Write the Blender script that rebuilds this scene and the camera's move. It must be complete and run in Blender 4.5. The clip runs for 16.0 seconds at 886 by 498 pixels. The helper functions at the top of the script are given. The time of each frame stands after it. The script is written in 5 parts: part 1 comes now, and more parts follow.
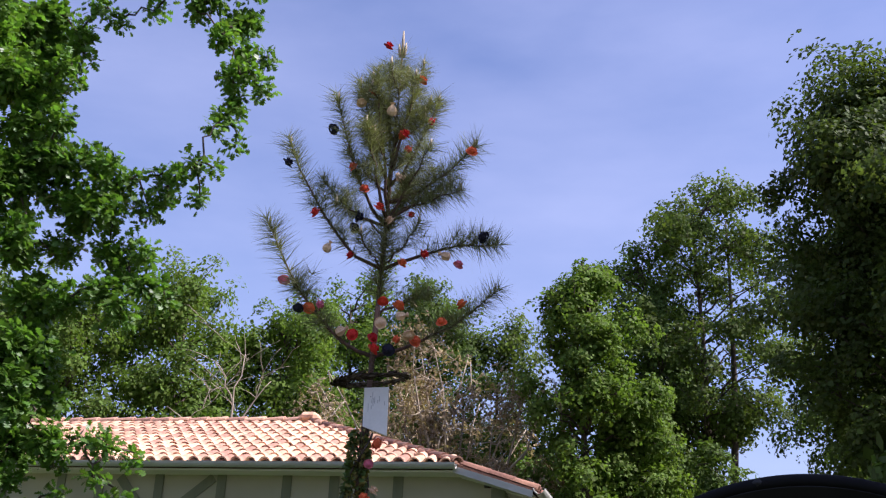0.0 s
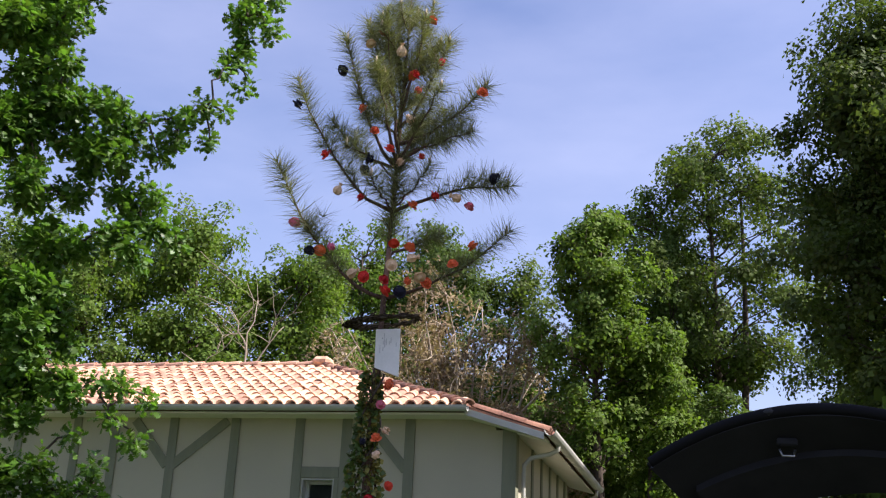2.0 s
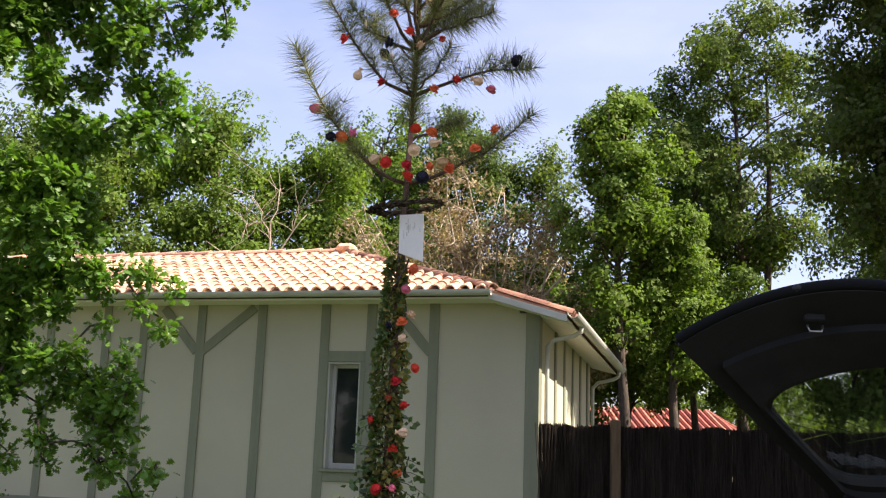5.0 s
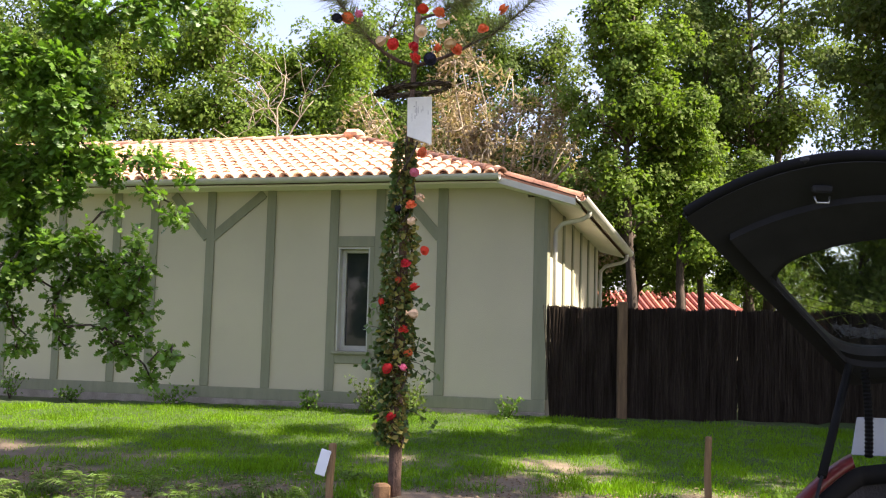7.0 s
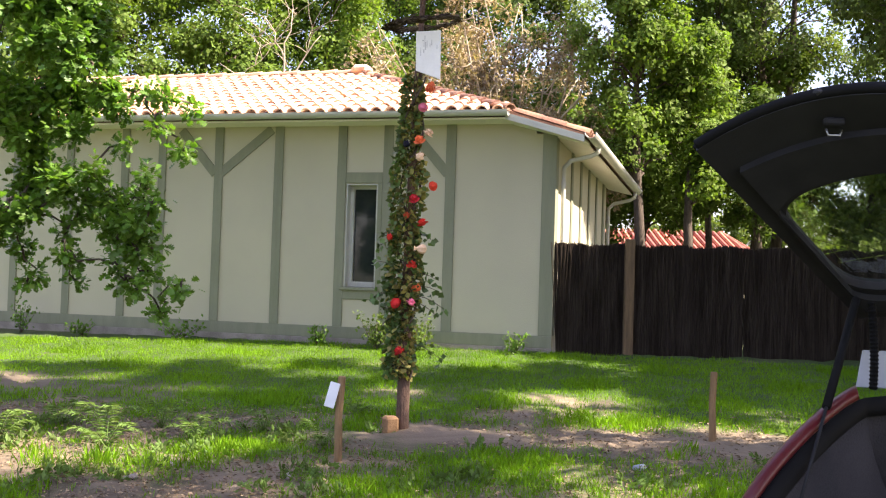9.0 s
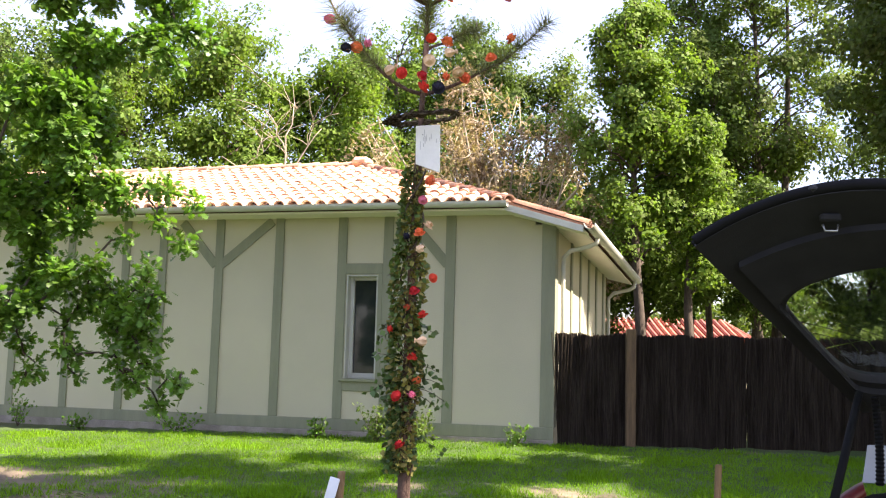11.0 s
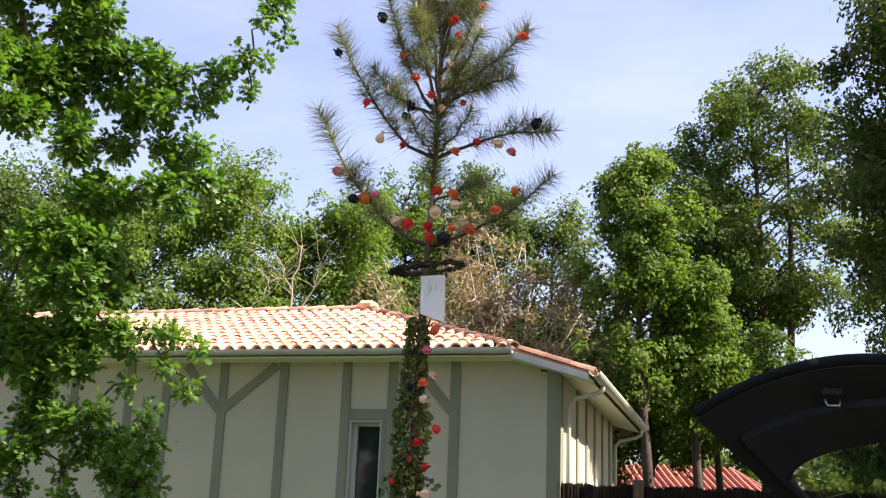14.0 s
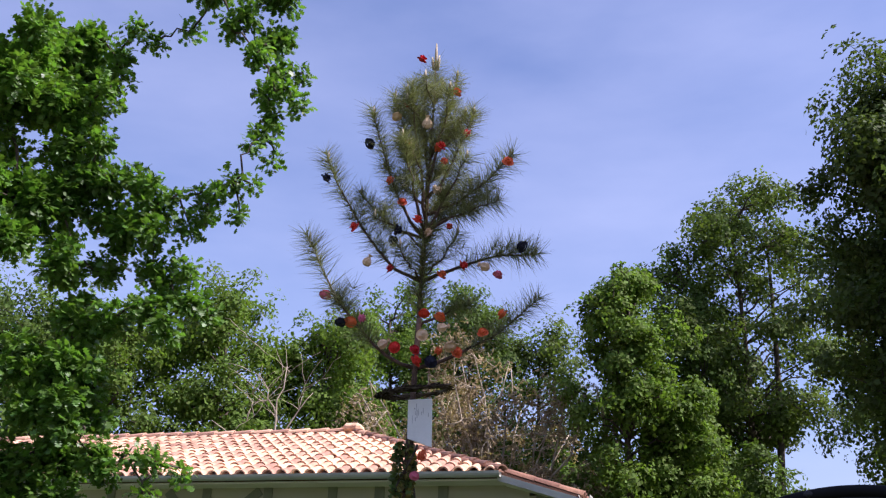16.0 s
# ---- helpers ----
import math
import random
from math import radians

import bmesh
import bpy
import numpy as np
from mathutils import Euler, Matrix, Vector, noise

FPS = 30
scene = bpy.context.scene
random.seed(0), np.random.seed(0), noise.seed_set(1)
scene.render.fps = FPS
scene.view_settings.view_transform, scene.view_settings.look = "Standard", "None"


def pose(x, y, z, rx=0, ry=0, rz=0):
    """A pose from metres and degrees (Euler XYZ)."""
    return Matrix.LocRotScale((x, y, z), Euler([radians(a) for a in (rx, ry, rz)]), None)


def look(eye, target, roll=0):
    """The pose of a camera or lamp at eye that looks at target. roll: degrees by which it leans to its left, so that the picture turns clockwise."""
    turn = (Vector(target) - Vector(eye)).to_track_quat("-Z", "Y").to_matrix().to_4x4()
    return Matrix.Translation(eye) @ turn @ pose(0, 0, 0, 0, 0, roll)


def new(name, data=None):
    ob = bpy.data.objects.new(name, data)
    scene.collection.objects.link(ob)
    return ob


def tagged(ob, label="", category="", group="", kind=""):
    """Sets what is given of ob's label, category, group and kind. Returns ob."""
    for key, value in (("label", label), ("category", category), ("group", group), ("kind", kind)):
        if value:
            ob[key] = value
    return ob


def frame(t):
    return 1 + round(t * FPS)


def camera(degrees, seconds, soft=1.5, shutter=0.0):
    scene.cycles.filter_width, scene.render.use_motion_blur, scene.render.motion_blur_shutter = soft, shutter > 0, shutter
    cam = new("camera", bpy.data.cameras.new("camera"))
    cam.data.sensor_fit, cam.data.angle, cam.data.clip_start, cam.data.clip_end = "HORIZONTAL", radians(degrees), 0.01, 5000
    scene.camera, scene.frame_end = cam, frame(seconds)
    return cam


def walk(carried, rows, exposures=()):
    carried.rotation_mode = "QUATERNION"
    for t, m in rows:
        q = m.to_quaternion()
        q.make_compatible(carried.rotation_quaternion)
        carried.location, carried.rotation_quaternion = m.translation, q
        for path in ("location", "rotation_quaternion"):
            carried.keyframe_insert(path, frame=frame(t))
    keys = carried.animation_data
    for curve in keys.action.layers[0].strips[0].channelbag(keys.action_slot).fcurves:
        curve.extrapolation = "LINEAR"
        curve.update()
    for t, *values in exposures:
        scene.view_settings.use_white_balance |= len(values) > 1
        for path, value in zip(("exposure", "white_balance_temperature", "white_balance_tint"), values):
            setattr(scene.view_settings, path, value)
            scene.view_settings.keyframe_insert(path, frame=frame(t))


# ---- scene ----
# camera: seconds, place, yaw to the left, pitch up, roll
cam = camera(46.0, 16.0, soft=1.2)
ROWS = [
    (0.0, 0.015, -0.022, 1.651, -1.82, 20.48, 2.70),
    (0.5, 0.023, -0.012, 1.646, -1.94, 19.70, 2.35),
    (1.0, 0.022, -0.006, 1.633, -1.70, 19.03, 2.58),
    (1.5, 0.019, 0.002, 1.623, -1.50, 18.22, 2.64),
    (2.0, 0.022, 0.013, 1.618, -1.30, 17.56, 2.62),
    (2.5, 0.023, 0.021, 1.622, -1.26, 16.49, 2.17),
    (3.0, 0.022, 0.029, 1.615, -1.05, 15.68, 2.20),
    (3.5, 0.019, 0.030, 1.612, -0.50, 14.71, 2.04),
    (6.0, 0.006, 0.017, 1.596, -0.26, 8.40, 1.84),
    (6.5, 0.008, 0.010, 1.581, -0.19, 6.71, 1.27),
    (7.0, 0.005, 0.004, 1.573, -0.09, 5.08, 1.57),
    (7.5, 0.005, 0.004, 1.559, 0.04, 3.89, 1.39),
    (8.0, 0.001, 0.006, 1.540, 0.04, 2.63, 1.52),
    (8.2, -0.000, 0.000, 1.550, 0.01, 2.05, 1.85),
    (8.6, -0.001, -0.003, 1.552, 0.11, 1.42, 1.83),
    (9.0, -0.002, -0.007, 1.555, 0.21, 1.66, 1.82),
    (9.4, -0.004, -0.010, 1.557, 0.31, 2.50, 1.80),
    (9.8, -0.005, -0.013, 1.559, 0.41, 3.64, 1.79),
    (10.2, -0.006, -0.017, 1.561, 0.51, 4.81, 1.77),
    (10.5, -0.007, -0.019, 1.563, 0.58, 5.53, 1.76),
    (11.0, -0.004, -0.017, 1.574, 0.35, 6.55, 1.55),
    (11.5, -0.002, -0.018, 1.584, 0.24, 7.43, 1.80),
    (12.0, -0.000, -0.012, 1.590, 0.30, 8.18, 1.70),
    (12.5, 0.003, -0.022, 1.599, 0.48, 9.64, 2.10),
    (13.0, -0.000, -0.028, 1.613, 1.07, 10.86, 2.22),
    (13.5, -0.003, -0.050, 1.623, 0.96, 12.34, 1.83),
    (14.0, 0.005, -0.049, 1.648, 0.93, 14.20, 2.21),
    (14.5, 0.002, -0.061, 1.654, 0.97, 16.35, 2.36),
    (15.0, 0.007, -0.063, 1.666, 0.73, 18.25, 2.50),
    (15.5, -0.011, -0.065, 1.668, 0.37, 19.59, 2.22),
    (16.0, -0.009, -0.073, 1.674, 0.32, 20.74, 1.80),
]
EXPOSURES = [(0.0, 0.80, 5750, 23), (3.5, 1.18, 6450, 16), (6.0, 1.60, 6850, 17), (8.2, 2.12, 6950, 18), (10.5, 2.28, 6850, 17), (12.5, 1.97, 6900, 15), (14.5, 1.29, 6400, 16), (16.0, 0.82, 5750, 23)]
walk(cam, [(t, Matrix.Translation((x, y, z)) @ pose(0, 0, 0, 0, 0, yaw) @ pose(0, 0, 0, 90 + pitch) @ pose(0, 0, 0, 0, 0, roll))
           for t, x, y, z, yaw, pitch, roll in ROWS], EXPOSURES)

# ---- light ----
SUN = Vector((0.964, -0.265, 0.0)).normalized() * math.cos(radians(47)) + Vector((0, 0, math.sin(radians(47))))
world = bpy.data.worlds.new("sky")
scene.world = world
world.use_nodes = True
wn = world.node_tree.nodes
sky = wn.new("ShaderNodeTexSky")
sky.sky_type, sky.sun_disc = "NISHITA", False
sky.sun_elevation = radians(47)
sky.sun_rotation = math.atan2(SUN.x, SUN.y)
sky.air_density, sky.dust_density, sky.ozone_density = 1.2, 1.6, 3.0
# thin high cloud
wtc = wn.new("ShaderNodeTexCoord")
wmap = wn.new("ShaderNodeMapping")
wmap.inputs["Scale"].default_value = (1.2, 1.2, 3.5)
wmap.inputs["Rotation"].default_value = (0.2, 0.5, 0.3)
wnoise = wn.new("ShaderNodeTexNoise")
wnoise.inputs["Scale"].default_value, wnoise.inputs["Detail"].default_value = 2.2, 6
wramp = wn.new("ShaderNodeMapRange")
wramp.inputs["From Min"].default_value, wramp.inputs["From Max"].default_value = 0.25, 0.95
wramp.inputs["To Max"].default_value = 0.42
wmix = wn.new("ShaderNodeMix")
wmix.data_type = "RGBA"
wmix.inputs["B"].default_value = (7.2, 7.2, 8.6, 1)
wl = world.node_tree.links
wl.new(wtc.outputs["Generated"], wmap.inputs["Vector"])
wl.new(wmap.outputs["Vector"], wnoise.inputs["Vector"])
wl.new(wnoise.outputs["Fac"], wramp.inputs["Value"])
wl.new(wramp.outputs["Result"], wmix.inputs["Factor"])
wtint = wn.new("ShaderNodeMix")
wtint.data_type, wtint.blend_type = "RGBA", "MULTIPLY"
wtint.inputs["Factor"].default_value, wtint.inputs["B"].default_value = 1.0, (1.03, 0.97, 1.08, 1)
wl.new(sky.outputs["Color"], wtint.inputs["A"])
wl.new(wtint.outputs["Result"], wmix.inputs["A"])
wl.new(wmix.outputs["Result"], wn["Background"].inputs["Color"])
wn["Background"].inputs["Strength"].default_value = 0.085
lamp = bpy.data.lights.new("sun", "SUN")
lamp.energy, lamp.angle, lamp.color = 5.0, radians(0.6), (1.0, 0.93, 0.82)
sun = new("sun", lamp)
sun.matrix_world = look((30, -10, 30), Vector((30, -10, 30)) - SUN)

# ---- materials ----
RNG = np.random.default_rng(7)


def mat(name, color, color2=None, scale=6.0, rough=0.8, bump=0.0, bump_scale=60.0, metal=0.0, vary=0.0, island=False,
        stretch=(1, 1, 1), spec=0.3, fine=0.25):
    """A procedural surface: two colours mixed by a coarse noise, a fine grain, bump, and a shift from piece to piece."""
    m = bpy.data.materials.new(name)
    m.use_nodes = True
    n, l = m.node_tree.nodes, m.node_tree.links
    b = n["Principled BSDF"]
    b.inputs["Roughness"].default_value, b.inputs["Metallic"].default_value = rough, metal
    b.inputs["Specular IOR Level"].default_value = spec
    tc, mp = n.new("ShaderNodeTexCoord"), n.new("ShaderNodeMapping")
    mp.inputs["Scale"].default_value = stretch
    l.new(tc.outputs["Object"], mp.inputs["Vector"])
    coarse, grain = n.new("ShaderNodeTexNoise"), n.new("ShaderNodeTexNoise")
    coarse.inputs["Scale"].default_value, coarse.inputs["Detail"].default_value = scale, 5
    grain.inputs["Scale"].default_value, grain.inputs["Detail"].default_value = bump_scale, 4
    l.new(mp.outputs["Vector"], coarse.inputs["Vector"])
    l.new(mp.outputs["Vector"], grain.inputs["Vector"])
    mr = n.new("ShaderNodeMapRange")
    mr.inputs["From Min"].default_value, mr.inputs["From Max"].default_value = 0.35, 0.65
    l.new(coarse.outputs["Fac"], mr.inputs["Value"])
    mix = n.new("ShaderNodeMix")
    mix.data_type = "RGBA"
    mix.inputs["A"].default_value = (*color, 1)
    mix.inputs["B"].default_value = (*(color2 or [c * 0.8 for c in color]), 1)
    l.new(mr.outputs["Result"], mix.inputs["Factor"])
    out = mix.outputs["Result"]
    hsv = n.new("ShaderNodeHueSaturation")
    l.new(out, hsv.inputs["Color"])
    val = n.new("ShaderNodeMapRange")
    val.inputs["To Min"].default_value, val.inputs["To Max"].default_value = 1 - fine, 1 + fine
    l.new(grain.outputs["Fac"], val.inputs["Value"])
    vout = val.outputs["Result"]
    if vary:
        src = n.new("ShaderNodeNewGeometry").outputs["Random Per Island"] if island else n.new("ShaderNodeObjectInfo").outputs["Random"]
        v2 = n.new("ShaderNodeMapRange")
        v2.inputs["To Min"].default_value, v2.inputs["To Max"].default_value = 1 - vary, 1 + vary
        l.new(src, v2.inputs["Value"])
        mul = n.new("ShaderNodeMath")
        mul.operation = "MULTIPLY"
        l.new(vout, mul.inputs[0])
        l.new(v2.outputs["Result"], mul.inputs[1])
        vout = mul.outputs[0]
        hue = n.new("ShaderNodeMapRange")
        hue.inputs["To Min"].default_value, hue.inputs["To Max"].default_value = 0.5 - vary * 0.03, 0.5 + vary * 0.03
        l.new(src, hue.inputs["Value"])
        l.new(hue.outputs["Result"], hsv.inputs["Hue"])
    l.new(vout, hsv.inputs["Value"])
    l.new(hsv.outputs["Color"], b.inputs["Base Color"])
    if bump:
        bp = n.new("ShaderNodeBump")
        bp.inputs["Strength"].default_value, bp.inputs["Distance"].default_value = bump, 0.02
        l.new(grain.outputs["Fac"], bp.inputs["Height"])
        l.new(bp.outputs["Normal"], b.inputs["Normal"])
    return m


def leaf_mat(name, color, color2, glow=0.35, rough=0.6, vary=0.35, spec=0.14):
    """Leaves: a diffuse, slightly glossy side and light that passes through, shifting from leaf to leaf."""
    m = mat(name, color, color2, scale=0.9, rough=rough, vary=vary, island=True, bump_scale=8, spec=spec, fine=0.15)
    n, l = m.node_tree.nodes, m.node_tree.links
    b, hsv = n["Principled BSDF"], n["Hue/Saturation/Value"]
    tr, mix = n.new("ShaderNodeBsdfTranslucent"), n.new("ShaderNodeMixShader")
    tint = n.new("ShaderNodeMix")
    tint.data_type, tint.blend_type = "RGBA", "MULTIPLY"
    tint.inputs["Factor"].default_value = 1
    tint.inputs["B"].default_value = (1.35, 1.5, 0.6, 1)
    l.new(hsv.outputs["Color"], tint.inputs["A"])
    l.new(tint.outputs["Result"], tr.inputs["Color"])
    mix.inputs["Fac"].default_value = glow
    l.new(b.outputs["BSDF"], mix.inputs[1])
    l.new(tr.outputs["BSDF"], mix.inputs[2])
    l.new(mix.outputs["Shader"], n["Material Output"].inputs["Surface"])
    return m


def glass_mat(name, color, rough=0.02, alpha=1.0):
    m = bpy.data.materials.new(name)
    m.use_nodes = True
    b = m.node_tree.nodes["Principled BSDF"]
    b.inputs["Base Color"].default_value = (*color, 1)
    b.inputs["Roughness"].default_value = rough
    b.inputs["Transmission Weight"].default_value = alpha
    b.inputs["IOR"].default_value = 1.45
    return m


M_STUCCO = mat("stucco", (0.520, 0.480, 0.350), (0.475, 0.440, 0.325), scale=0.8, rough=0.9, bump=0.25, bump_scale=90, fine=0.05)
M_TIMBER = mat("painted_timber", (0.246, 0.248, 0.170), (0.213, 0.218, 0.148), scale=2.5, rough=0.7, bump=0.15, stretch=(3, 3, 0.4), bump_scale=30, fine=0.1)
M_SOFFIT = mat("soffit_paint", (0.86, 0.82, 0.72), (0.82, 0.77, 0.67), rough=0.7, scale=2, fine=0.05)
M_GUTTER = mat("zinc_gutter", (0.60, 0.59, 0.52), (0.52, 0.51, 0.45), scale=3, rough=0.5, metal=0.1, fine=0.06)
M_PLINTH = mat("plinth_mortar", (0.34, 0.30, 0.26), (0.24, 0.21, 0.18), scale=5, rough=0.95, bump=0.5, bump_scale=70)
M_FRAME = mat("window_paint", (0.50, 0.50, 0.44), (0.45, 0.45, 0.40), rough=0.5, scale=4, fine=0.05)
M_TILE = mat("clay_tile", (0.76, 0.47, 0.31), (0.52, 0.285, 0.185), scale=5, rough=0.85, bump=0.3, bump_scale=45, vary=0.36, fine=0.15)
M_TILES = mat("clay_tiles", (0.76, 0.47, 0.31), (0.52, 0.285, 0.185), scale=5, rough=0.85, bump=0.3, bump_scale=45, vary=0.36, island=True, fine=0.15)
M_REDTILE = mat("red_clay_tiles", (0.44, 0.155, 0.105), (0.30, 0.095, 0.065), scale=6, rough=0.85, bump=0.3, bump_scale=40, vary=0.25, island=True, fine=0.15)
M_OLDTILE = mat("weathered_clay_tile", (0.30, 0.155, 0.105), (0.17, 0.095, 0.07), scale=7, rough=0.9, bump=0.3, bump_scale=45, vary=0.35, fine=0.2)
M_DARKTILES = mat("dark_clay_tiles", (0.34, 0.175, 0.115), (0.20, 0.105, 0.075), scale=7, rough=0.9, bump=0.3, bump_scale=45, vary=0.35, island=True, fine=0.2)
M_UNDER = mat("tile_channel", (0.27, 0.135, 0.09), (0.17, 0.09, 0.065), scale=5, rough=0.9, fine=0.2)
M_PANE = mat("window_pane", (0.02, 0.025, 0.025), (0.03, 0.035, 0.03), rough=0.06, spec=0.5, fine=0.05)
M_BRUSH = mat("heather_brushwood", (0.066, 0.052, 0.041), (0.034, 0.026, 0.021), scale=2.2, rough=1.0, spec=0.03, vary=0.3, island=True, stretch=(6, 6, 0.6), bump_scale=25, fine=0.4)
M_POST = mat("fence_post_wood", (0.165, 0.11, 0.06), (0.11, 0.072, 0.042), scale=6, rough=0.85, bump=0.4, stretch=(4, 4, 0.5), bump_scale=30)
M_STAKE = mat("stake_wood", (0.27, 0.17, 0.085), (0.18, 0.11, 0.055), scale=8, rough=0.85, bump=0.4, stretch=(4, 4, 0.5), bump_scale=30)
M_BARK = mat("bark", (0.105, 0.080, 0.060), (0.052, 0.040, 0.031), scale=7, rough=0.95, bump=0.8, stretch=(3, 3, 0.7), bump_scale=22, fine=0.35)
M_PALE = mat("pale_bark", (0.46, 0.385, 0.275), (0.31, 0.25, 0.175), scale=6, rough=0.9, bump=0.4, bump_scale=25)
M_PINE_BARK = mat("pine_bark", (0.14, 0.085, 0.062), (0.085, 0.055, 0.042), scale=14, rough=0.95, bump=0.9, stretch=(2, 2, 0.8), bump_scale=35, fine=0.3)
M_PEELED = mat("peeled_trunk", (0.30, 0.17, 0.12), (0.21, 0.12, 0.09), scale=10, rough=0.85, bump=0.3, bump_scale=40)
M_NEEDLE = leaf_mat("pine_needles", (0.215, 0.218, 0.105), (0.150, 0.158, 0.080), glow=0.3, rough=0.45, vary=0.5)
M_OAK = leaf_mat("oak_leaves", (0.120, 0.220, 0.030), (0.080, 0.156, 0.024), glow=0.44, rough=0.42, vary=0.35, spec=0.45)
M_LEAF_A = leaf_mat("fresh_leaves", (0.142, 0.210, 0.035), (0.098, 0.153, 0.028), glow=0.40)
M_LEAF_B = leaf_mat("deep_green_leaves", (0.108, 0.158, 0.034), (0.074, 0.115, 0.027), glow=0.38)
M_LEAF_D = leaf_mat("dark_feathery_leaves", (0.092, 0.124, 0.030), (0.066, 0.092, 0.024), glow=0.38)
M_LEAF_C = leaf_mat("grey_green_leaves", (0.120, 0.160, 0.038), (0.088, 0.124, 0.031), glow=0.38)
M_DRY = leaf_mat("dry_brown_twigs", (0.40, 0.31, 0.20), (0.27, 0.20, 0.13), glow=0.25, rough=0.9, vary=0.4)
M_IVY = leaf_mat("ivy_leaves", (0.070, 0.120, 0.035), (0.10, 0.145, 0.04), glow=0.3, rough=0.4, vary=0.5, spec=0.45)
M_IVY_YELLOW_LIT = leaf_mat("yellowed_sunlit_ivy_leaves", (0.30, 0.26, 0.085), (0.19, 0.165, 0.05), glow=0.25, rough=0.45, vary=0.4)
M_GRASS = leaf_mat("grass_blades", (0.150, 0.285, 0.009), (0.100, 0.200, 0.008), glow=0.35, rough=0.6, vary=0.3)
M_WEED = leaf_mat("weed_leaves", (0.12, 0.19, 0.045), (0.10, 0.155, 0.04), glow=0.3)
M_WREATH = leaf_mat("wreath_twigs", (0.125, 0.094, 0.066), (0.07, 0.053, 0.038), glow=0.08, rough=0.9, vary=0.5)
M_RED = mat("red_crepe_paper", (0.72, 0.045, 0.03), (0.60, 0.03, 0.03), scale=12, rough=0.8, vary=0.2, fine=0.15)
M_ORANGE = mat("orange_crepe_paper", (0.78, 0.17, 0.06), (0.66, 0.11, 0.05), scale=12, rough=0.8, vary=0.15)
M_CREAM = mat("cream_crepe_paper", (0.78, 0.56, 0.36), (0.70, 0.45, 0.28), scale=12, rough=0.8, vary=0.12)
M_PINK = mat("pink_crepe_paper", (0.80, 0.22, 0.34), (0.68, 0.14, 0.24), scale=12, rough=0.8, vary=0.1)
M_DARK = mat("dark_blue_crepe_paper", (0.018, 0.018, 0.045), (0.01, 0.01, 0.022), scale=12, rough=0.7)
M_SIGN = mat("white_board", (0.84, 0.83, 0.80), (0.77, 0.76, 0.73), scale=5, rough=0.6, fine=0.06)
M_INK = mat("grey_ink", (0.44, 0.43, 0.42), (0.56, 0.55, 0.54), rough=0.8, scale=20)
M_TAG = mat("white_plastic_tag", (0.78, 0.79, 0.80), (0.72, 0.73, 0.74), rough=0.4, scale=8, fine=0.04)
M_BLACK = mat("black_plastic", (0.013, 0.013, 0.014), (0.018, 0.018, 0.020), scale=10, spec=0.3, rough=0.6, bump=0.08, bump_scale=300, fine=0.1)
M_RUBBER = mat("black_rubber", (0.0035, 0.0035, 0.004), (0.005, 0.005, 0.0055), scale=12, spec=0.12, rough=0.7, fine=0.1)
M_TRIM = mat("dark_grey_trim", (0.020, 0.020, 0.022), (0.014, 0.014, 0.016), scale=10, spec=0.2, rough=0.8, fine=0.1)
M_LINING = mat("grey_boot_carpet", (0.042, 0.040, 0.045), (0.028, 0.027, 0.031), scale=5, spec=0.1, rough=0.95, bump=0.3, bump_scale=160, fine=0.25)
M_STEEL = mat("galvanised_steel", (0.42, 0.42, 0.40), (0.30, 0.30, 0.29), rough=0.35, metal=0.9, scale=20)
M_CARRED = mat("red_car_paint", (0.085, 0.006, 0.009), (0.07, 0.005, 0.008), scale=2, rough=0.34, spec=0.4, fine=0.03)
M_CARD = mat("white_card", (0.36, 0.38, 0.42), (0.31, 0.33, 0.37), rough=0.6, scale=4, fine=0.05)
M_WOODBLOCK = mat("cut_log_wood", (0.26, 0.15, 0.075), (0.18, 0.10, 0.05), scale=10, rough=0.85, bump=0.3)
M_LITTER = leaf_mat("dry_litter", (0.30, 0.22, 0.15), (0.16, 0.11, 0.07), glow=0.1, rough=0.95, vary=0.5)
M_GLASS = glass_mat("tinted_rear_glass", (0.84, 0.92, 0.84))


# ---- mesh helpers ----
def mesh_from(name, verts, faces, material, smooth=False):
    me = bpy.data.meshes.new(name)
    me.from_pydata([tuple(v) for v in verts], [], [tuple(f) for f in faces])
    me.materials.append(material)
    if smooth:
        me.polygons.foreach_set("use_smooth", [True] * len(me.polygons))
    me.update()
    return me


def fast_mesh(name, verts, faces, material):
    """verts (n, 3) and faces (m, k) as arrays, all faces with k corners."""
    me = bpy.data.meshes.new(name)
    m, k = faces.shape
    me.vertices.add(len(verts))
    me.vertices.foreach_set("co", np.ascontiguousarray(verts, np.float32).ravel())
    me.loops.add(m * k)
    me.loops.foreach_set("vertex_index", np.ascontiguousarray(faces, np.int32).ravel())
    me.polygons.add(m)
    me.polygons.foreach_set("loop_start", np.arange(0, m * k, k, dtype=np.int32))
    me.materials.append(material)
    me.update(calc_edges=True)
    return me


def put(name, me, parent=None, label="", m=None):
    ob = new(name, me)
    if parent:
        ob.parent = parent
    if m is not None:
        ob.matrix_basis = m
    if label:
        tagged(ob, label)
    return ob


def part(name, bm, material, parent, label="", m=None, smooth=False):
    me = bpy.data.meshes.new(name)
    bm.to_mesh(me)
    bm.free()
    me.materials.append(material)
    if smooth:
        me.polygons.foreach_set("use_smooth", [True] * len(me.polygons))
    return put(name, me, parent, label, m)


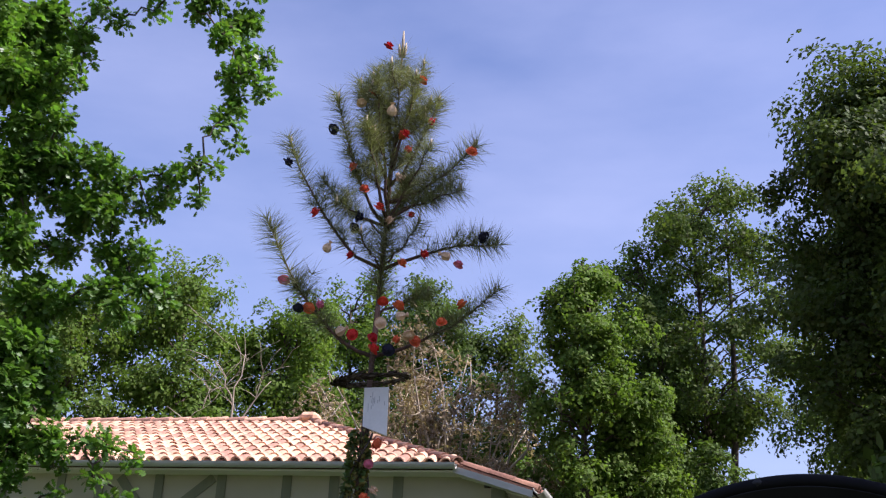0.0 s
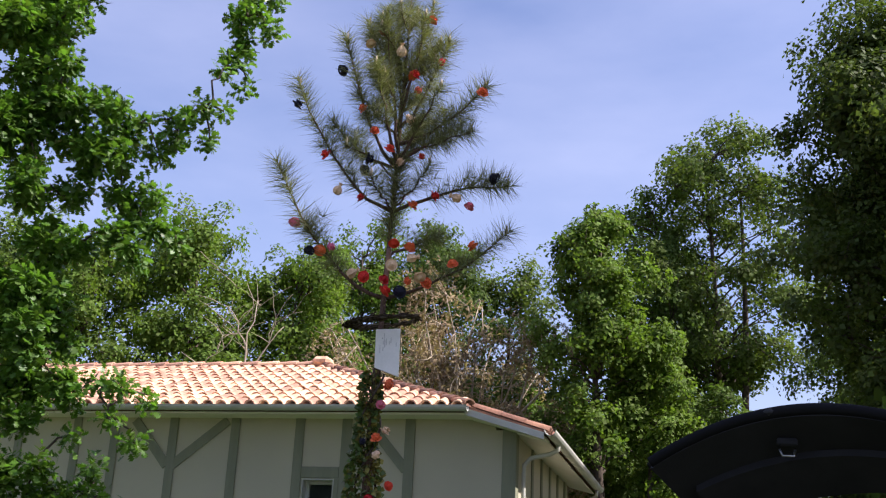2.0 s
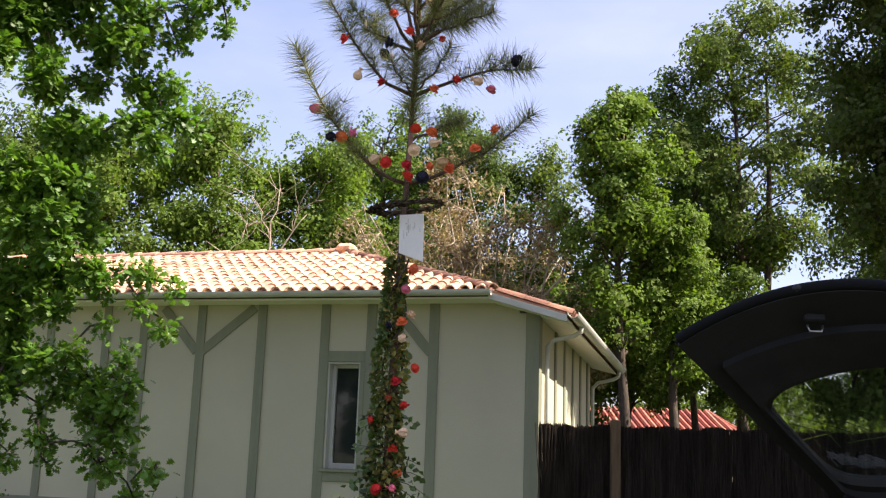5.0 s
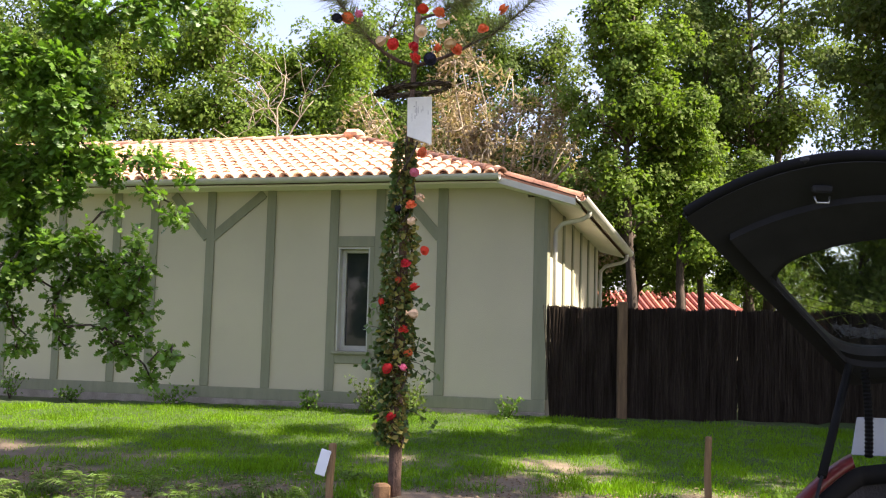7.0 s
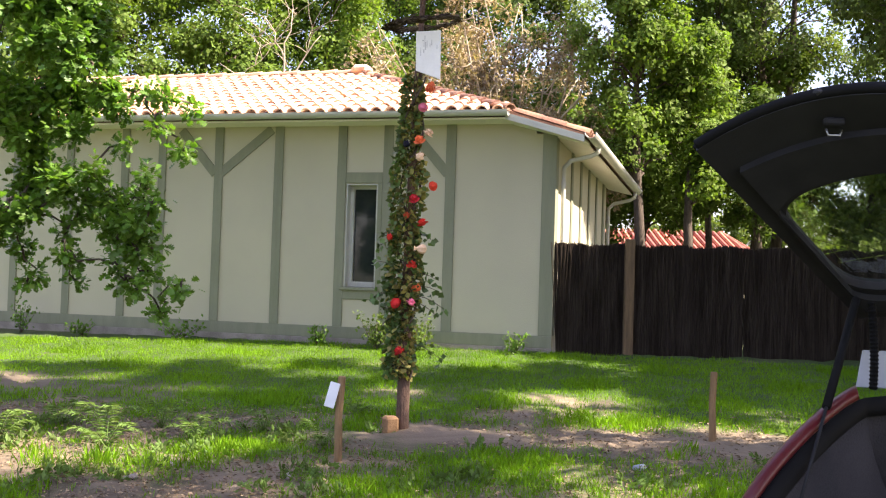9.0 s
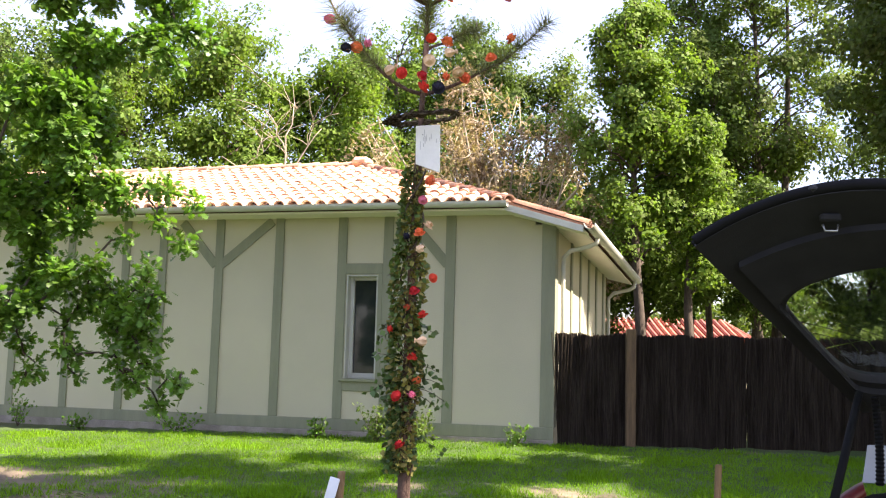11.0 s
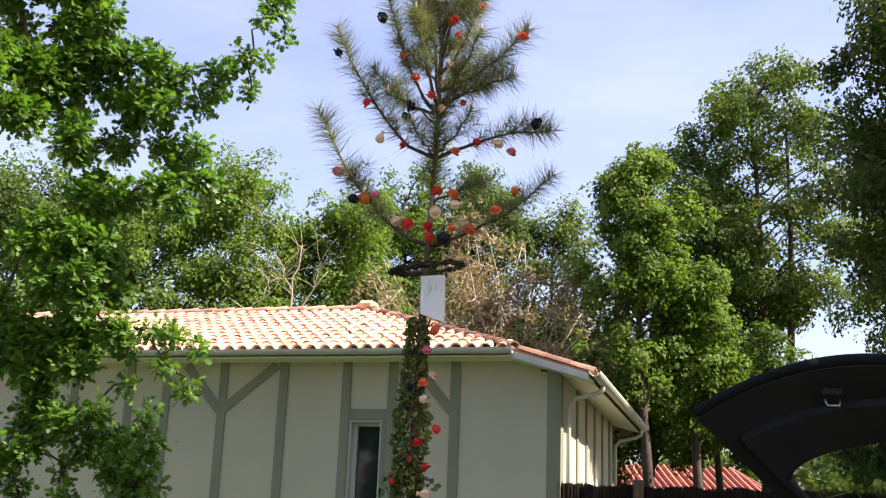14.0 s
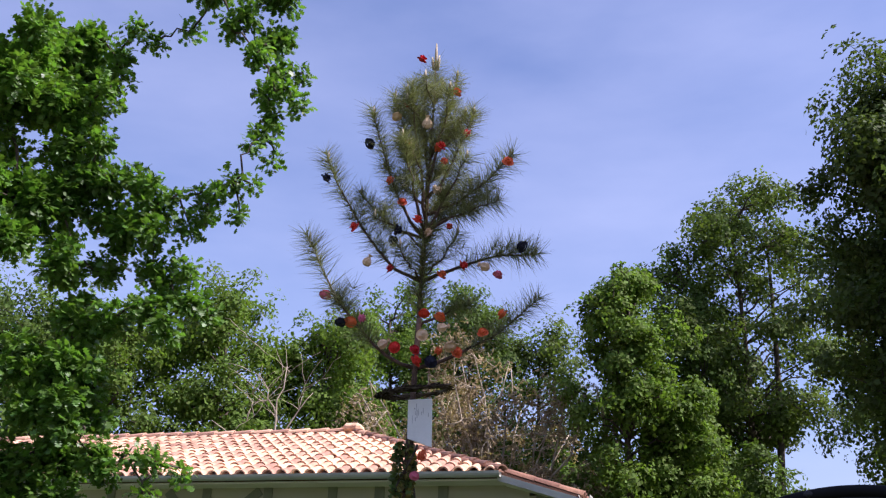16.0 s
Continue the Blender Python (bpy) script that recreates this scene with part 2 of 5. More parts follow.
def thing(name, label, category, at=(0, 0, 0), rz=0.0, group="", kind=""):
    ob = new(name)
    ob.matrix_basis = pose(*at, 0, 0, rz)
    return tagged(ob, label, category, group, kind)


def box(bm, lo, hi, bevel=0.0, m=None):
    """A box with bevelled edges from corner lo to corner hi, added to bm."""
    b = bmesh.new()
    bmesh.ops.create_cube(b, size=1)
    for v in b.verts:
        v.co = Vector([lo[i] + (v.co[i] + 0.5) * (hi[i] - lo[i]) for i in range(3)])
    if bevel:
        bmesh.ops.bevel(b, geom=b.edges[:], offset=bevel, segments=1, affect="EDGES")
    if m is not None:
        b.transform(m)
    me = bpy.data.meshes.new("tmp")
    b.to_mesh(me)
    b.free()
    bm.from_mesh(me)
    bpy.data.meshes.remove(me)
    return bm


def tube(points, radii, sides=7, cap=True):
    """Verts and faces of a tapered round limb along points."""
    pts = [Vector(p) for p in points]
    verts, faces = [], []
    for i, p in enumerate(pts):
        d = (pts[min(i + 1, len(pts) - 1)] - pts[max(i - 1, 0)]).normalized()
        a = d.orthogonal().normalized() if i == 0 else (side - d * side.dot(d)).normalized()
        side, b = a, d.cross(a)
        for k in range(sides):
            w = 2 * math.pi * k / sides
            verts.append(p + (a * math.cos(w) + b * math.sin(w)) * radii[i])
    for i in range(len(pts) - 1):
        for k in range(sides):
            q = (k + 1) % sides
            faces.append((i * sides + k, i * sides + q, (i + 1) * sides + q, (i + 1) * sides + k))
    if cap:
        faces += [tuple(range(sides))[::-1], tuple(range((len(pts) - 1) * sides, len(pts) * sides))]
    return verts, faces


def limbs(name, list_of, material, parent, label=""):
    """Several limbs, each (points, radii), joined as one part."""
    V, F = [], []
    for pts, rad in list_of:
        v, f = tube(pts, rad, 6)
        F += [tuple(i + len(V) for i in q) for q in f]
        V += v
    return put(name, mesh_from(name, V, F, material, True), parent, label)


def bend(a, b, lift=0.0, n=6, wob=0.0, rng=RNG):
    """Points from a to b, bowed by lift metres upwards in the middle, with a slight wobble."""
    a, b = np.array(a, float), np.array(b, float)
    u = np.linspace(0, 1, n)[:, None]
    p = a + (b - a) * u
    p[:, 2] += lift * 4 * (u * (1 - u))[:, 0]
    if wob:
        p[1:-1] += rng.normal(0, wob, (n - 2, 3))
    return p


def frames_for(dirs, rolls):
    """Rotation matrices whose y axis runs along dirs, turned about it by rolls."""
    y = dirs / np.linalg.norm(dirs, axis=1, keepdims=True)
    ref = np.where(np.abs(y[:, 2:]) > 0.9, np.array([[1.0, 0, 0]]), np.array([[0, 0, 1.0]]))
    x = np.cross(y, ref)
    x /= np.linalg.norm(x, axis=1, keepdims=True)
    z = np.cross(x, y)
    c, s = np.cos(rolls)[:, None], np.sin(rolls)[:, None]
    return np.stack([c * x + s * z, y, -s * x + c * z], 2)


def scatter(centres, dirs, rolls, sizes, tv, tf):
    """Copies of a little template (verts tv, faces tf) at centres, as arrays."""
    R = frames_for(dirs, rolls)
    v = np.einsum("nij,kj->nki", R, tv) * sizes[:, None, None] + centres[:, None]
    f = tf[None] + (np.arange(len(centres)) * len(tv))[:, None, None]
    return v.reshape(-1, 3), f.reshape(-1, tf.shape[1])


# leaf templates: length 1 along y, base at the origin
T_LEAF = (np.array([[0, 0, 0], [0.30, 0.45, 0.07], [0, 1, -0.06], [-0.30, 0.45, 0.07]]), np.array([[0, 1, 2], [0, 2, 3]]))
_v = [(0, 0, 0)]
for _y, _w in ((0.16, 0.06), (0.30, 0.26), (0.40, 0.10), (0.57, 0.38), (0.67, 0.13), (0.84, 0.30), (0.95, 0.09)):
    _v += [(_w, _y, 0.25 * _w), (-_w, _y, 0.25 * _w)]
_v.append((0, 1.0, -0.03))
_f = [(0, 1, 2, 2)] + [(1 + 2 * i, 3 + 2 * i, 4 + 2 * i, 2 + 2 * i) for i in range(6)] + [(13, 15, 14, 14)]
_v = np.array(_v)
T_OAK = (_v, np.array([(0, 1, 2), (13, 15, 14)] + [t for i in range(6) for t in ((1 + 2 * i, 3 + 2 * i, 4 + 2 * i), (1 + 2 * i, 4 + 2 * i, 2 + 2 * i))]))
_s = []
for _k in range(5):
    _a = (_k - 2) * 0.75 + (0.2 if _k % 2 else 0)
    _c, _n = math.cos(_a), math.sin(_a)
    _l = 0.62 if _k != 2 else 0.75
    _b = np.array([[0.0, 0.12 * _k, 0]]) + (T_LEAF[0] * _l) @ np.array([[_c, -_n, 0], [_n, _c, 0], [0, 0, 1.0]]) + np.array([[0, 0, 0.08 * (_k % 3)]])
    _s.append(_b)
T_SPRAY = (np.concatenate(_s), np.concatenate([T_LEAF[1] + 4 * k for k in range(5)]))
# a far clump of foliage: broad small leaves turned every way
_g = np.random.default_rng(99)
_p = _g.normal(0, 1, (11, 3))
_p *= (0.5 * _g.random((11, 1)) ** 0.4) / np.linalg.norm(_p, axis=1, keepdims=True)
_q = np.linalg.qr(_g.normal(0, 1, (11, 3, 3)))[0]
_t = np.array([[0, -0.15, 0], [0.125, 0.06, 0.02], [-0.10, 0.12, 0.0]])
T_FAR = ((np.einsum("nij,kj->nki", _q, _t) * _g.uniform(0.8, 1.35, (11, 1, 1)) + _p[:, None]).reshape(-1, 3), np.arange(33).reshape(11, 3))
# a sprig of leaves that lie about square to y, so that a clump's outer leaves turn outwards
_e = _g.normal(0, 1, (9, 3)) * [0.30, 0.10, 0.30]
_r = _g.normal(0, 0.42, (9, 2))
_w = _g.uniform(0, 6.28, 9)
_k = np.array([[0, 0, -0.17], [0.125, 0.02, 0.04], [0, 0, 0.19], [-0.125, 0.02, 0.02]])
_L = []
for _i in range(9):
    _c, _n = math.cos(_w[_i]), math.sin(_w[_i])
    _b = (_k * _g.uniform(0.75, 1.3)) @ np.array([[_c, 0, -_n], [0, 1, 0], [_n, 0, _c]])
    _b[:, 1] += _b[:, 0] * _r[_i, 0] + _b[:, 2] * _r[_i, 1]
    _L.append(_b + _e[_i])
T_SPRIG = (np.concatenate(_L), np.concatenate([np.array([[0, 1, 2], [0, 2, 3]]) + 4 * i for i in range(9)]))
T_NEEDLE = (np.array([[-0.013, 0, 0], [0.013, 0, 0], [0, 1, -0.10]]), np.array([[0, 1, 2]]))
T_BLADE = (np.array([[-0.05, 0, 0], [0.05, 0, 0], [0.03, 0.6, 0.08], [0, 1, 0.25]]), np.array([[0, 1, 2], [0, 2, 3]]))


def unit(n, rng):
    v = rng.normal(0, 1, (n, 3))
    return v / np.linalg.norm(v, axis=1, keepdims=True)


# ---- ground ----
NX, NY = math.sin(radians(16.4)), math.cos(radians(16.4))   # the front wall's inward direction in plan
WALL = 13.98 * NY                                           # distance of the front wall along it


def ground_z(x, y):
    """The lawn climbs gently to the house and is level behind it."""
    d = np.clip(np.asarray(x) * NX + np.asarray(y) * NY, -6, WALL)
    return 0.0475 * d + 0.006 * np.clip(x, -8, 8) * np.clip(d / 12, 0, 1)


def on_wall(s, z, off=0.0):
    """A place on the front wall: s metres along it, z up, off metres in front."""
    return (s * NY - off * NX, 13.98 - s * NX - off * NY, z)


def bare(x, y):
    """How bare the soil is, 0 to 1: worn near the pine, green towards the house."""
    x, y = np.asarray(x, float), np.asarray(y, float)
    d = x * NX + y * NY
    n = (np.sin(1.3 * x + 0.7 * y) + np.sin(2.9 * x - 2.3 * y + 1.0) + np.sin(0.6 * x + 3.1 * y + 2.0) + 0.7 * np.sin(5.3 * x + 4.1 * y)) / 3.7
    n = n + 0.35 * np.sin(11 * x + 7 * y) * np.sin(9 * y - 6 * x)
    m = np.clip((9.3 - d) / 2.6, -0.6, 0.46) + 0.85 * n
    pit = 0
    for px_, py_, rx_, ry_, k in ((0.25, 7.75, 1.0, 0.4, 1.3), (-3.7, 10.1, 0.7, 0.3, 1.2), (-0.9, 8.6, 0.45, 0.25, 1.1), (2.2, 7.6, 0.5, 0.45, 1.3), (-0.75, 6.95, 0.8, 0.22, 1.0),
                                  (-2.6, 9.45, 0.5, 0.15, 0.8), (-2.9, 7.75, 0.5, 0.2, 0.8), (0.55, 8.9, 0.6, 0.2, 0.9), (1.5, 8.1, 0.35, 0.2, 0.8), (1.0, 9.9, 0.35, 0.15, 0.7)):
        pit = pit + k * np.exp(-(((x - px_) / rx_) ** 2 + ((y - py_) / ry_) ** 2))
    strip = 0.5 * np.exp(-((d - WALL + 0.15) / 0.12) ** 2)
    return np.clip(m + 0.6 * pit + strip, 0, 0.92)


def build_ground():
    ax = lambda lo, hi, st: np.arange(lo, hi, st)
    xs = np.concatenate([[-600, -250, -100, -50, -25, -15], ax(-10, 10.01, 0.16), [15, 25, 50, 100, 250, 600]])
    ys = np.concatenate([[-600, -250, -100, -40, -15, -6, 0, 3, 4.5], ax(5.2, 15, 0.12), [16, 18, 20, 25, 35, 60, 120, 250, 600]])
    X, Y = np.meshgrid(xs, ys)
    Z = ground_z(X, Y)
    near = (np.abs(X) < 10) & (Y > 5) & (Y < 15)
    b = np.where(near, bare(X, Y), 0.2)
    lump = 0.018 * np.sin(7 * X + 3 * Y) * np.sin(5 * Y - 2 * X + 1) + 0.012 * np.sin(17 * X) * np.sin(13 * Y + X)
    mound = 0.10 * np.exp(-(((X + 0.2) / 0.55) ** 2 + ((Y - 7.85) / 0.35) ** 2)) + 0.05 * np.exp(-(((X - 2.2) / 0.4) ** 2 + ((Y - 7.6) / 0.3) ** 2))
    Z = Z + np.where(near, lump + mound * 0.6, 0)
    n, k = X.shape
    i = np.arange(n * k).reshape(n, k)
    F = np.stack([i[:-1, :-1], i[:-1, 1:], i[1:, 1:], i[1:, :-1]], -1).reshape(-1, 4)
    m = mat("lawn_soil", (0.050, 0.085, 0.020), (0.038, 0.066, 0.016), scale=1.5, rough=0.95, bump=0.6, bump_scale=40, fine=0.35)
    nd, l = m.node_tree.nodes, m.node_tree.links
    at = nd.new("ShaderNodeAttribute")
    at.attribute_name = "bare"
    noise_t = nd.new("ShaderNodeTexNoise")
    noise_t.inputs["Scale"].default_value, noise_t.inputs["Detail"].default_value = 3.2, 12
    noise_t.inputs["Roughness"].default_value = 0.72
    ramp = nd.new("ShaderNodeValToRGB")
    ramp.color_ramp.elements[0].color, ramp.color_ramp.elements[1].color = (0.10, 0.072, 0.052, 1), (0.46, 0.345, 0.24, 1)
    ramp.color_ramp.elements[0].position, ramp.color_ramp.elements[1].position = 0.36, 0.62
    l.new(noise_t.outputs["Fac"], ramp.inputs["Fac"])
    mix = nd.new("ShaderNodeMix")
    mix.data_type = "RGBA"
    l.new(at.outputs["Fac"], mix.inputs["Factor"])
    l.new(nd["Hue/Saturation/Value"].outputs["Color"], mix.inputs["A"])
    l.new(ramp.outputs["Color"], mix.inputs["B"])
    l.new(mix.outputs["Result"], nd["Principled BSDF"].inputs["Base Color"])
    me = fast_mesh("ground", np.stack([X, Y, Z], -1).reshape(-1, 3), F, m)
    a = me.attributes.new("bare", "FLOAT", "POINT")
    a.data.foreach_set("value", b.astype(np.float32).ravel())
    me.polygons.foreach_set("use_smooth", [True] * len(me.polygons))
    tagged(new("ground", me), "green lawn with bare sandy soil patches", "lawn", kind="structure")


build_ground()

# ---- the house: local x along the front wall, y inwards, z up ----
house = thing("house", "cream rendered house with grey-green half-timbering and clay tile roof", "house", on_wall(0, 0), -16.4)
LEFT, CORNER, DEEP = -10.5, 1.436, 4.9
PITCH, SIDE, SKIRT = 0.337, 0.365, 0.30         # rise of the front and side roof slopes
EAVE, TOPZ = 0.45, 3.745           # overhang and height of the front eave
RIDGE_W = 3.77
HIP0, SIDE_EAVE = 0.88, 1.88      # where the hip meets the front eave; the side eave
WIN = (-1.46, -1.005, 1.41, 2.83)  # window opening


def build_walls():
    bm = bmesh.new()
    x0, x1, z0, z1 = WIN
    for lo, hi in (((LEFT, 0, 0.2), (x0, 0.26, 3.68)), ((x1, 0, 0.2), (CORNER - 0.26, 0.26, 3.68)), ((x0, 0, 0.2), (x1, 0.26, z0)), ((x0, 0, z1), (x1, 0.26, 3.68))):
        box(bm, lo, hi)
    part("wall", bm, M_STUCCO, house, "cream rendered front wall")
    part("wall", box(bmesh.new(), (CORNER - 0.26, 0, 0.2), (CORNER, DEEP, 3.50)), M_STUCCO, house, "cream rendered side wall")
    part("wall", box(bmesh.new(), (LEFT, DEEP - 0.26, 0.2), (CORNER - 0.27, DEEP, 3.60)), M_STUCCO, house)
    part("wall", box(bmesh.new(), (LEFT, 0.27, 0.2), (LEFT + 0.26, DEEP - 0.27, 3.60)), M_STUCCO, house)
    part("plinth", box(bmesh.new(), (LEFT, -0.035, 0.2), (CORNER + 0.03, 0.0, 0.70), 0.008), M_PLINTH, house, "brown mortar plinth")
    P = 0.022
    for left, right in POSTS:
        part("post", box(bmesh.new(), (left, -P, 0.86), (right, 0.0, 3.665), 0.006), M_TIMBER, house)
    part("post", box(bmesh.new(), (CORNER - 0.165, -P, 0.86), (CORNER + P, 0.16, 3.52), 0.006), M_TIMBER, house)
    part("sill_beam", box(bmesh.new(), (LEFT, -P - 0.008, 0.70), (CORNER + P, 0, 0.86), 0.006), M_TIMBER, house)
    part("jamb", box(bmesh.new(), (-1.005, -P, 1.37), (-0.94, 0.0, 2.84), 0.006), M_TIMBER, house)
    part("window_header", box(bmesh.new(), (-1.48, -P, 2.84), (-0.94, 0, 2.99), 0.006), M_TIMBER, house)
    part("window_rail", box(bmesh.new(), (-1.48, -P, 1.24), (-0.94, 0, 1.37), 0.006), M_TIMBER, house)
    for px_, sgn, run in ((-3.47, -1, 0.60), (-3.47, 1, 0.84), (0.02, -1, 0.60)):
        a, b = Vector((px_ + 0.04 * sgn, 0, 2.97)), Vector((px_ + run * sgn, 0, 3.60))
        d = (b - a).normalized()
        nrm = Vector((-d.z, 0, d.x)) * 0.065
        bm = bmesh.new()
        f = [bm.verts.new(p + Vector((0, y, 0))) for y in (-P + 0.003, -0.001) for p in (a - nrm, b - nrm, b + nrm, a + nrm)]
        for q in ((0, 1, 2, 3), (7, 6, 5, 4), (0, 4, 5, 1), (1, 5, 6, 2), (2, 6, 7, 3), (3, 7, 4, 0)):
            bm.faces.new([f[i] for i in q])
        bmesh.ops.recalc_face_normals(bm, faces=bm.faces)
        part("brace", bm, M_TIMBER, house)
    for k in range(5):
        y = 1.22 + k * 0.80
        part("post", box(bmesh.new(), (CORNER, y, 0.72), (CORNER + P, y + 0.13, 3.48), 0.006), M_TIMBER, house)


POSTS = [(-3.52 - 0.0, -3.385), (-2.575, -2.44), (-1.615, -1.48), (-0.94, -0.80), (-0.05, 0.09)] + [(s, s + 0.13) for s in (-6.96, -6.01, -5.06, -4.44, -7.96, -8.96, -9.96)]


def build_window():
    x0, x1, z0, z1 = WIN
    win = put("window", mesh_from("window", [(x0, 0.20, z0), (x1, 0.20, z0), (x1, 0.20, z1), (x0, 0.20, z1), (x0, 0.24, z0), (x1, 0.24, z0), (x1, 0.24, z1), (x0, 0.24, z1)],
              [(0, 1, 2, 3), (7, 6, 5, 4), (0, 4, 5, 1), (1, 5, 6, 2), (2, 6, 7, 3), (3, 7, 4, 0)], M_BLACK), house, "narrow white-framed window")
    bm = bmesh.new()
    for lo, hi in (((x0, 0.10, z0), (x0 + 0.065, 0.19, z1)), ((x1 - 0.065, 0.10, z0), (x1, 0.19, z1)), ((x0 + 0.065, 0.10, z0), (x1 - 0.065, 0.19, z0 + 0.075)), ((x0 + 0.065, 0.10, z1 - 0.065), (x1 - 0.065, 0.19, z1))):
        box(bm, lo, hi, 0.006)
    part("frame", bm, M_FRAME, win)
    part("pane", box(bmesh.new(), (x0 + 0.065, 0.145, z0 + 0.075), (x1 - 0.065, 0.155, z1 - 0.065)), M_PANE, win, "dark reflecting pane")
    part("sill", box(bmesh.new(), (x0 - 0.06, -0.06, z0 - 0.045), (x1 + 0.05, 0.10, z0), 0.008), M_TIMBER, win)
    bm = bmesh.new()
    box(bm, (x0 - 0.0, 0.0 - 0.024, z0), (x0 + 0.018, 0.10, z1), 0.004)
    box(bm, (x1 - 0.018, 0.0 - 0.024, z0), (x1, 0.10, z1), 0.004)
    box(bm, (x0 + 0.018, 0.0 - 0.024, z1 - 0.018), (x1 - 0.018, 0.10, z1), 0.004)
    part("lining", bm, M_FRAME, win)


def front_z(y):
    return TOPZ + PITCH * (y + EAVE)


def side_z(x):
    return TOPZ + (SIDE if x < HIP0 else SKIRT) * (HIP0 - x)


def slab(quads, thick):
    """Sloping roof sheet: polygons with their underside thick metres below."""
    bm = bmesh.new()
    for q in quads:
        top, low = [bm.verts.new(p) for p in q], [bm.verts.new((p[0], p[1], p[2] - thick)) for p in q]
        bm.faces.new(top), bm.faces.new(low[::-1])
        for i in range(len(q)):
            j = (i + 1) % len(q)
            bm.faces.new((top[i], low[i], low[j], top[j]))
    bmesh.ops.recalc_face_normals(bm, faces=bm.faces)
    return bm


def build_roof():
    ry = -EAVE + RIDGE_W
    rx = HIP0 - RIDGE_W * PITCH / SIDE
    rz = front_z(ry)
    yb, DROP = 5.15, 0.22
    c1, c2 = (HIP0, -EAVE, TOPZ), (SIDE_EAVE, -EAVE, side_z(SIDE_EAVE))
    b1, b2 = (HIP0, yb, TOPZ), (SIDE_EAVE, yb, side_z(SIDE_EAVE) - DROP)
    r0, r1 = (LEFT - 0.3, ry, rz), (rx, ry, rz)
    roof = part("roof", slab([[(LEFT - 0.3, -EAVE, TOPZ), c1, r1, r0], [c1, c2, b2, b1, r1], [b1, (LEFT - 0.3, yb, TOPZ), r0, r1]], 0.04), M_UNDER, house, "low hipped roof of mottled pink clay tiles")
    # eaves: soffits, fascias, gutters
    part("soffit", box(bmesh.new(), (LEFT, -EAVE + 0.02, 3.635), (HIP0, 0.0, 3.66)), M_SOFFIT, house, "painted board soffit")
    bm = slab([[(HIP0, -EAVE + 0.02, 3.64), (SIDE_EAVE, -EAVE + 0.02, side_z(SIDE_EAVE) - 0.07), (SIDE_EAVE, 0.0, side_z(SIDE_EAVE) - 0.07), (HIP0, 0.0, 3.64)],
               [(CORNER, 0.0, 3.48), (SIDE_EAVE - 0.02, 0.0, side_z(SIDE_EAVE) - 0.07), (SIDE_EAVE - 0.02, yb, side_z(SIDE_EAVE) - 0.07 - DROP), (CORNER, yb, 3.48 - DROP)]], 0.02)
    part("soffit", bm, M_SOFFIT, house, "cream painted board soffit in the sun")
    rake = slab([[(HIP0 - 0.02, -EAVE - 0.02, TOPZ - 0.03), (SIDE_EAVE, -EAVE - 0.02, side_z(SIDE_EAVE) - 0.03), (SIDE_EAVE, -EAVE + 0.015, side_z(SIDE_EAVE) - 0.03), (HIP0 - 0.02, -EAVE + 0.015, TOPZ - 0.03)]], 0.085)
    part("bargeboard", rake, M_GUTTER, house, "grey metal-faced bargeboard")
    G = 0.075

    def gutter(p0, p1, out):
        """A half-round channel from p0 to p1; out is the unit way out from the roof."""
        V, F = [], []
        p0, p1, out = Vector(p0), Vector(p1), Vector(out)
        arc = [math.pi + math.pi * k / 8 for k in range(9)]
        ring = [(math.cos(w) * G, math.sin(w) * G) for w in arc] + [(math.cos(w) * (G - 0.006), math.sin(w) * (G - 0.006)) for w in arc[::-1]]
        for p in (p0, p1):
            V += [p + out * a + Vector((0, 0, b)) for a, b in ring]
        n = len(ring)
        F += [(k, (k + 1) % n, n + (k + 1) % n, n + k) for k in range(n)] + [tuple(range(n))[::-1], tuple(range(n, 2 * n))]
        return mesh_from("gutter", V, F, M_GUTTER, False)

    put("gutter", gutter((LEFT, -EAVE - 0.08, TOPZ - 0.01), (HIP0 + 0.03, -EAVE - 0.08, TOPZ - 0.01), (0, -1, 0)), house, "half-round grey metal gutter")
    gz = side_z(SIDE_EAVE)
    put("gutter", gutter((SIDE_EAVE + 0.08, -EAVE - 0.03, gz - 0.0), (SIDE_EAVE + 0.08, yb, gz - DROP), (1, 0, 0)), house, "white half-round gutter in the sun")
    for y, zz in ((0.26, 0.72), (yb - 0.42, 0.72)):
        gz = side_z(SIDE_EAVE) - DROP * (y > 1)
        pts = [(SIDE_EAVE + 0.08, y, gz - 0.06), (SIDE_EAVE + 0.07, y, gz - 0.16), (SIDE_EAVE - 0.02, y, gz - 0.21), (CORNER + 0.16, y, gz - 0.27), (CORNER + 0.075, y, gz - 0.36), (CORNER + 0.07, y, gz - 0.5), (CORNER + 0.07, y, zz)]
        v, f = tube(pts, [0.031] * 7, 10)
        put("downpipe", mesh_from("downpipe", v, f, M_GUTTER, True), house)
    return roof, (rx, ry, rz, yb)


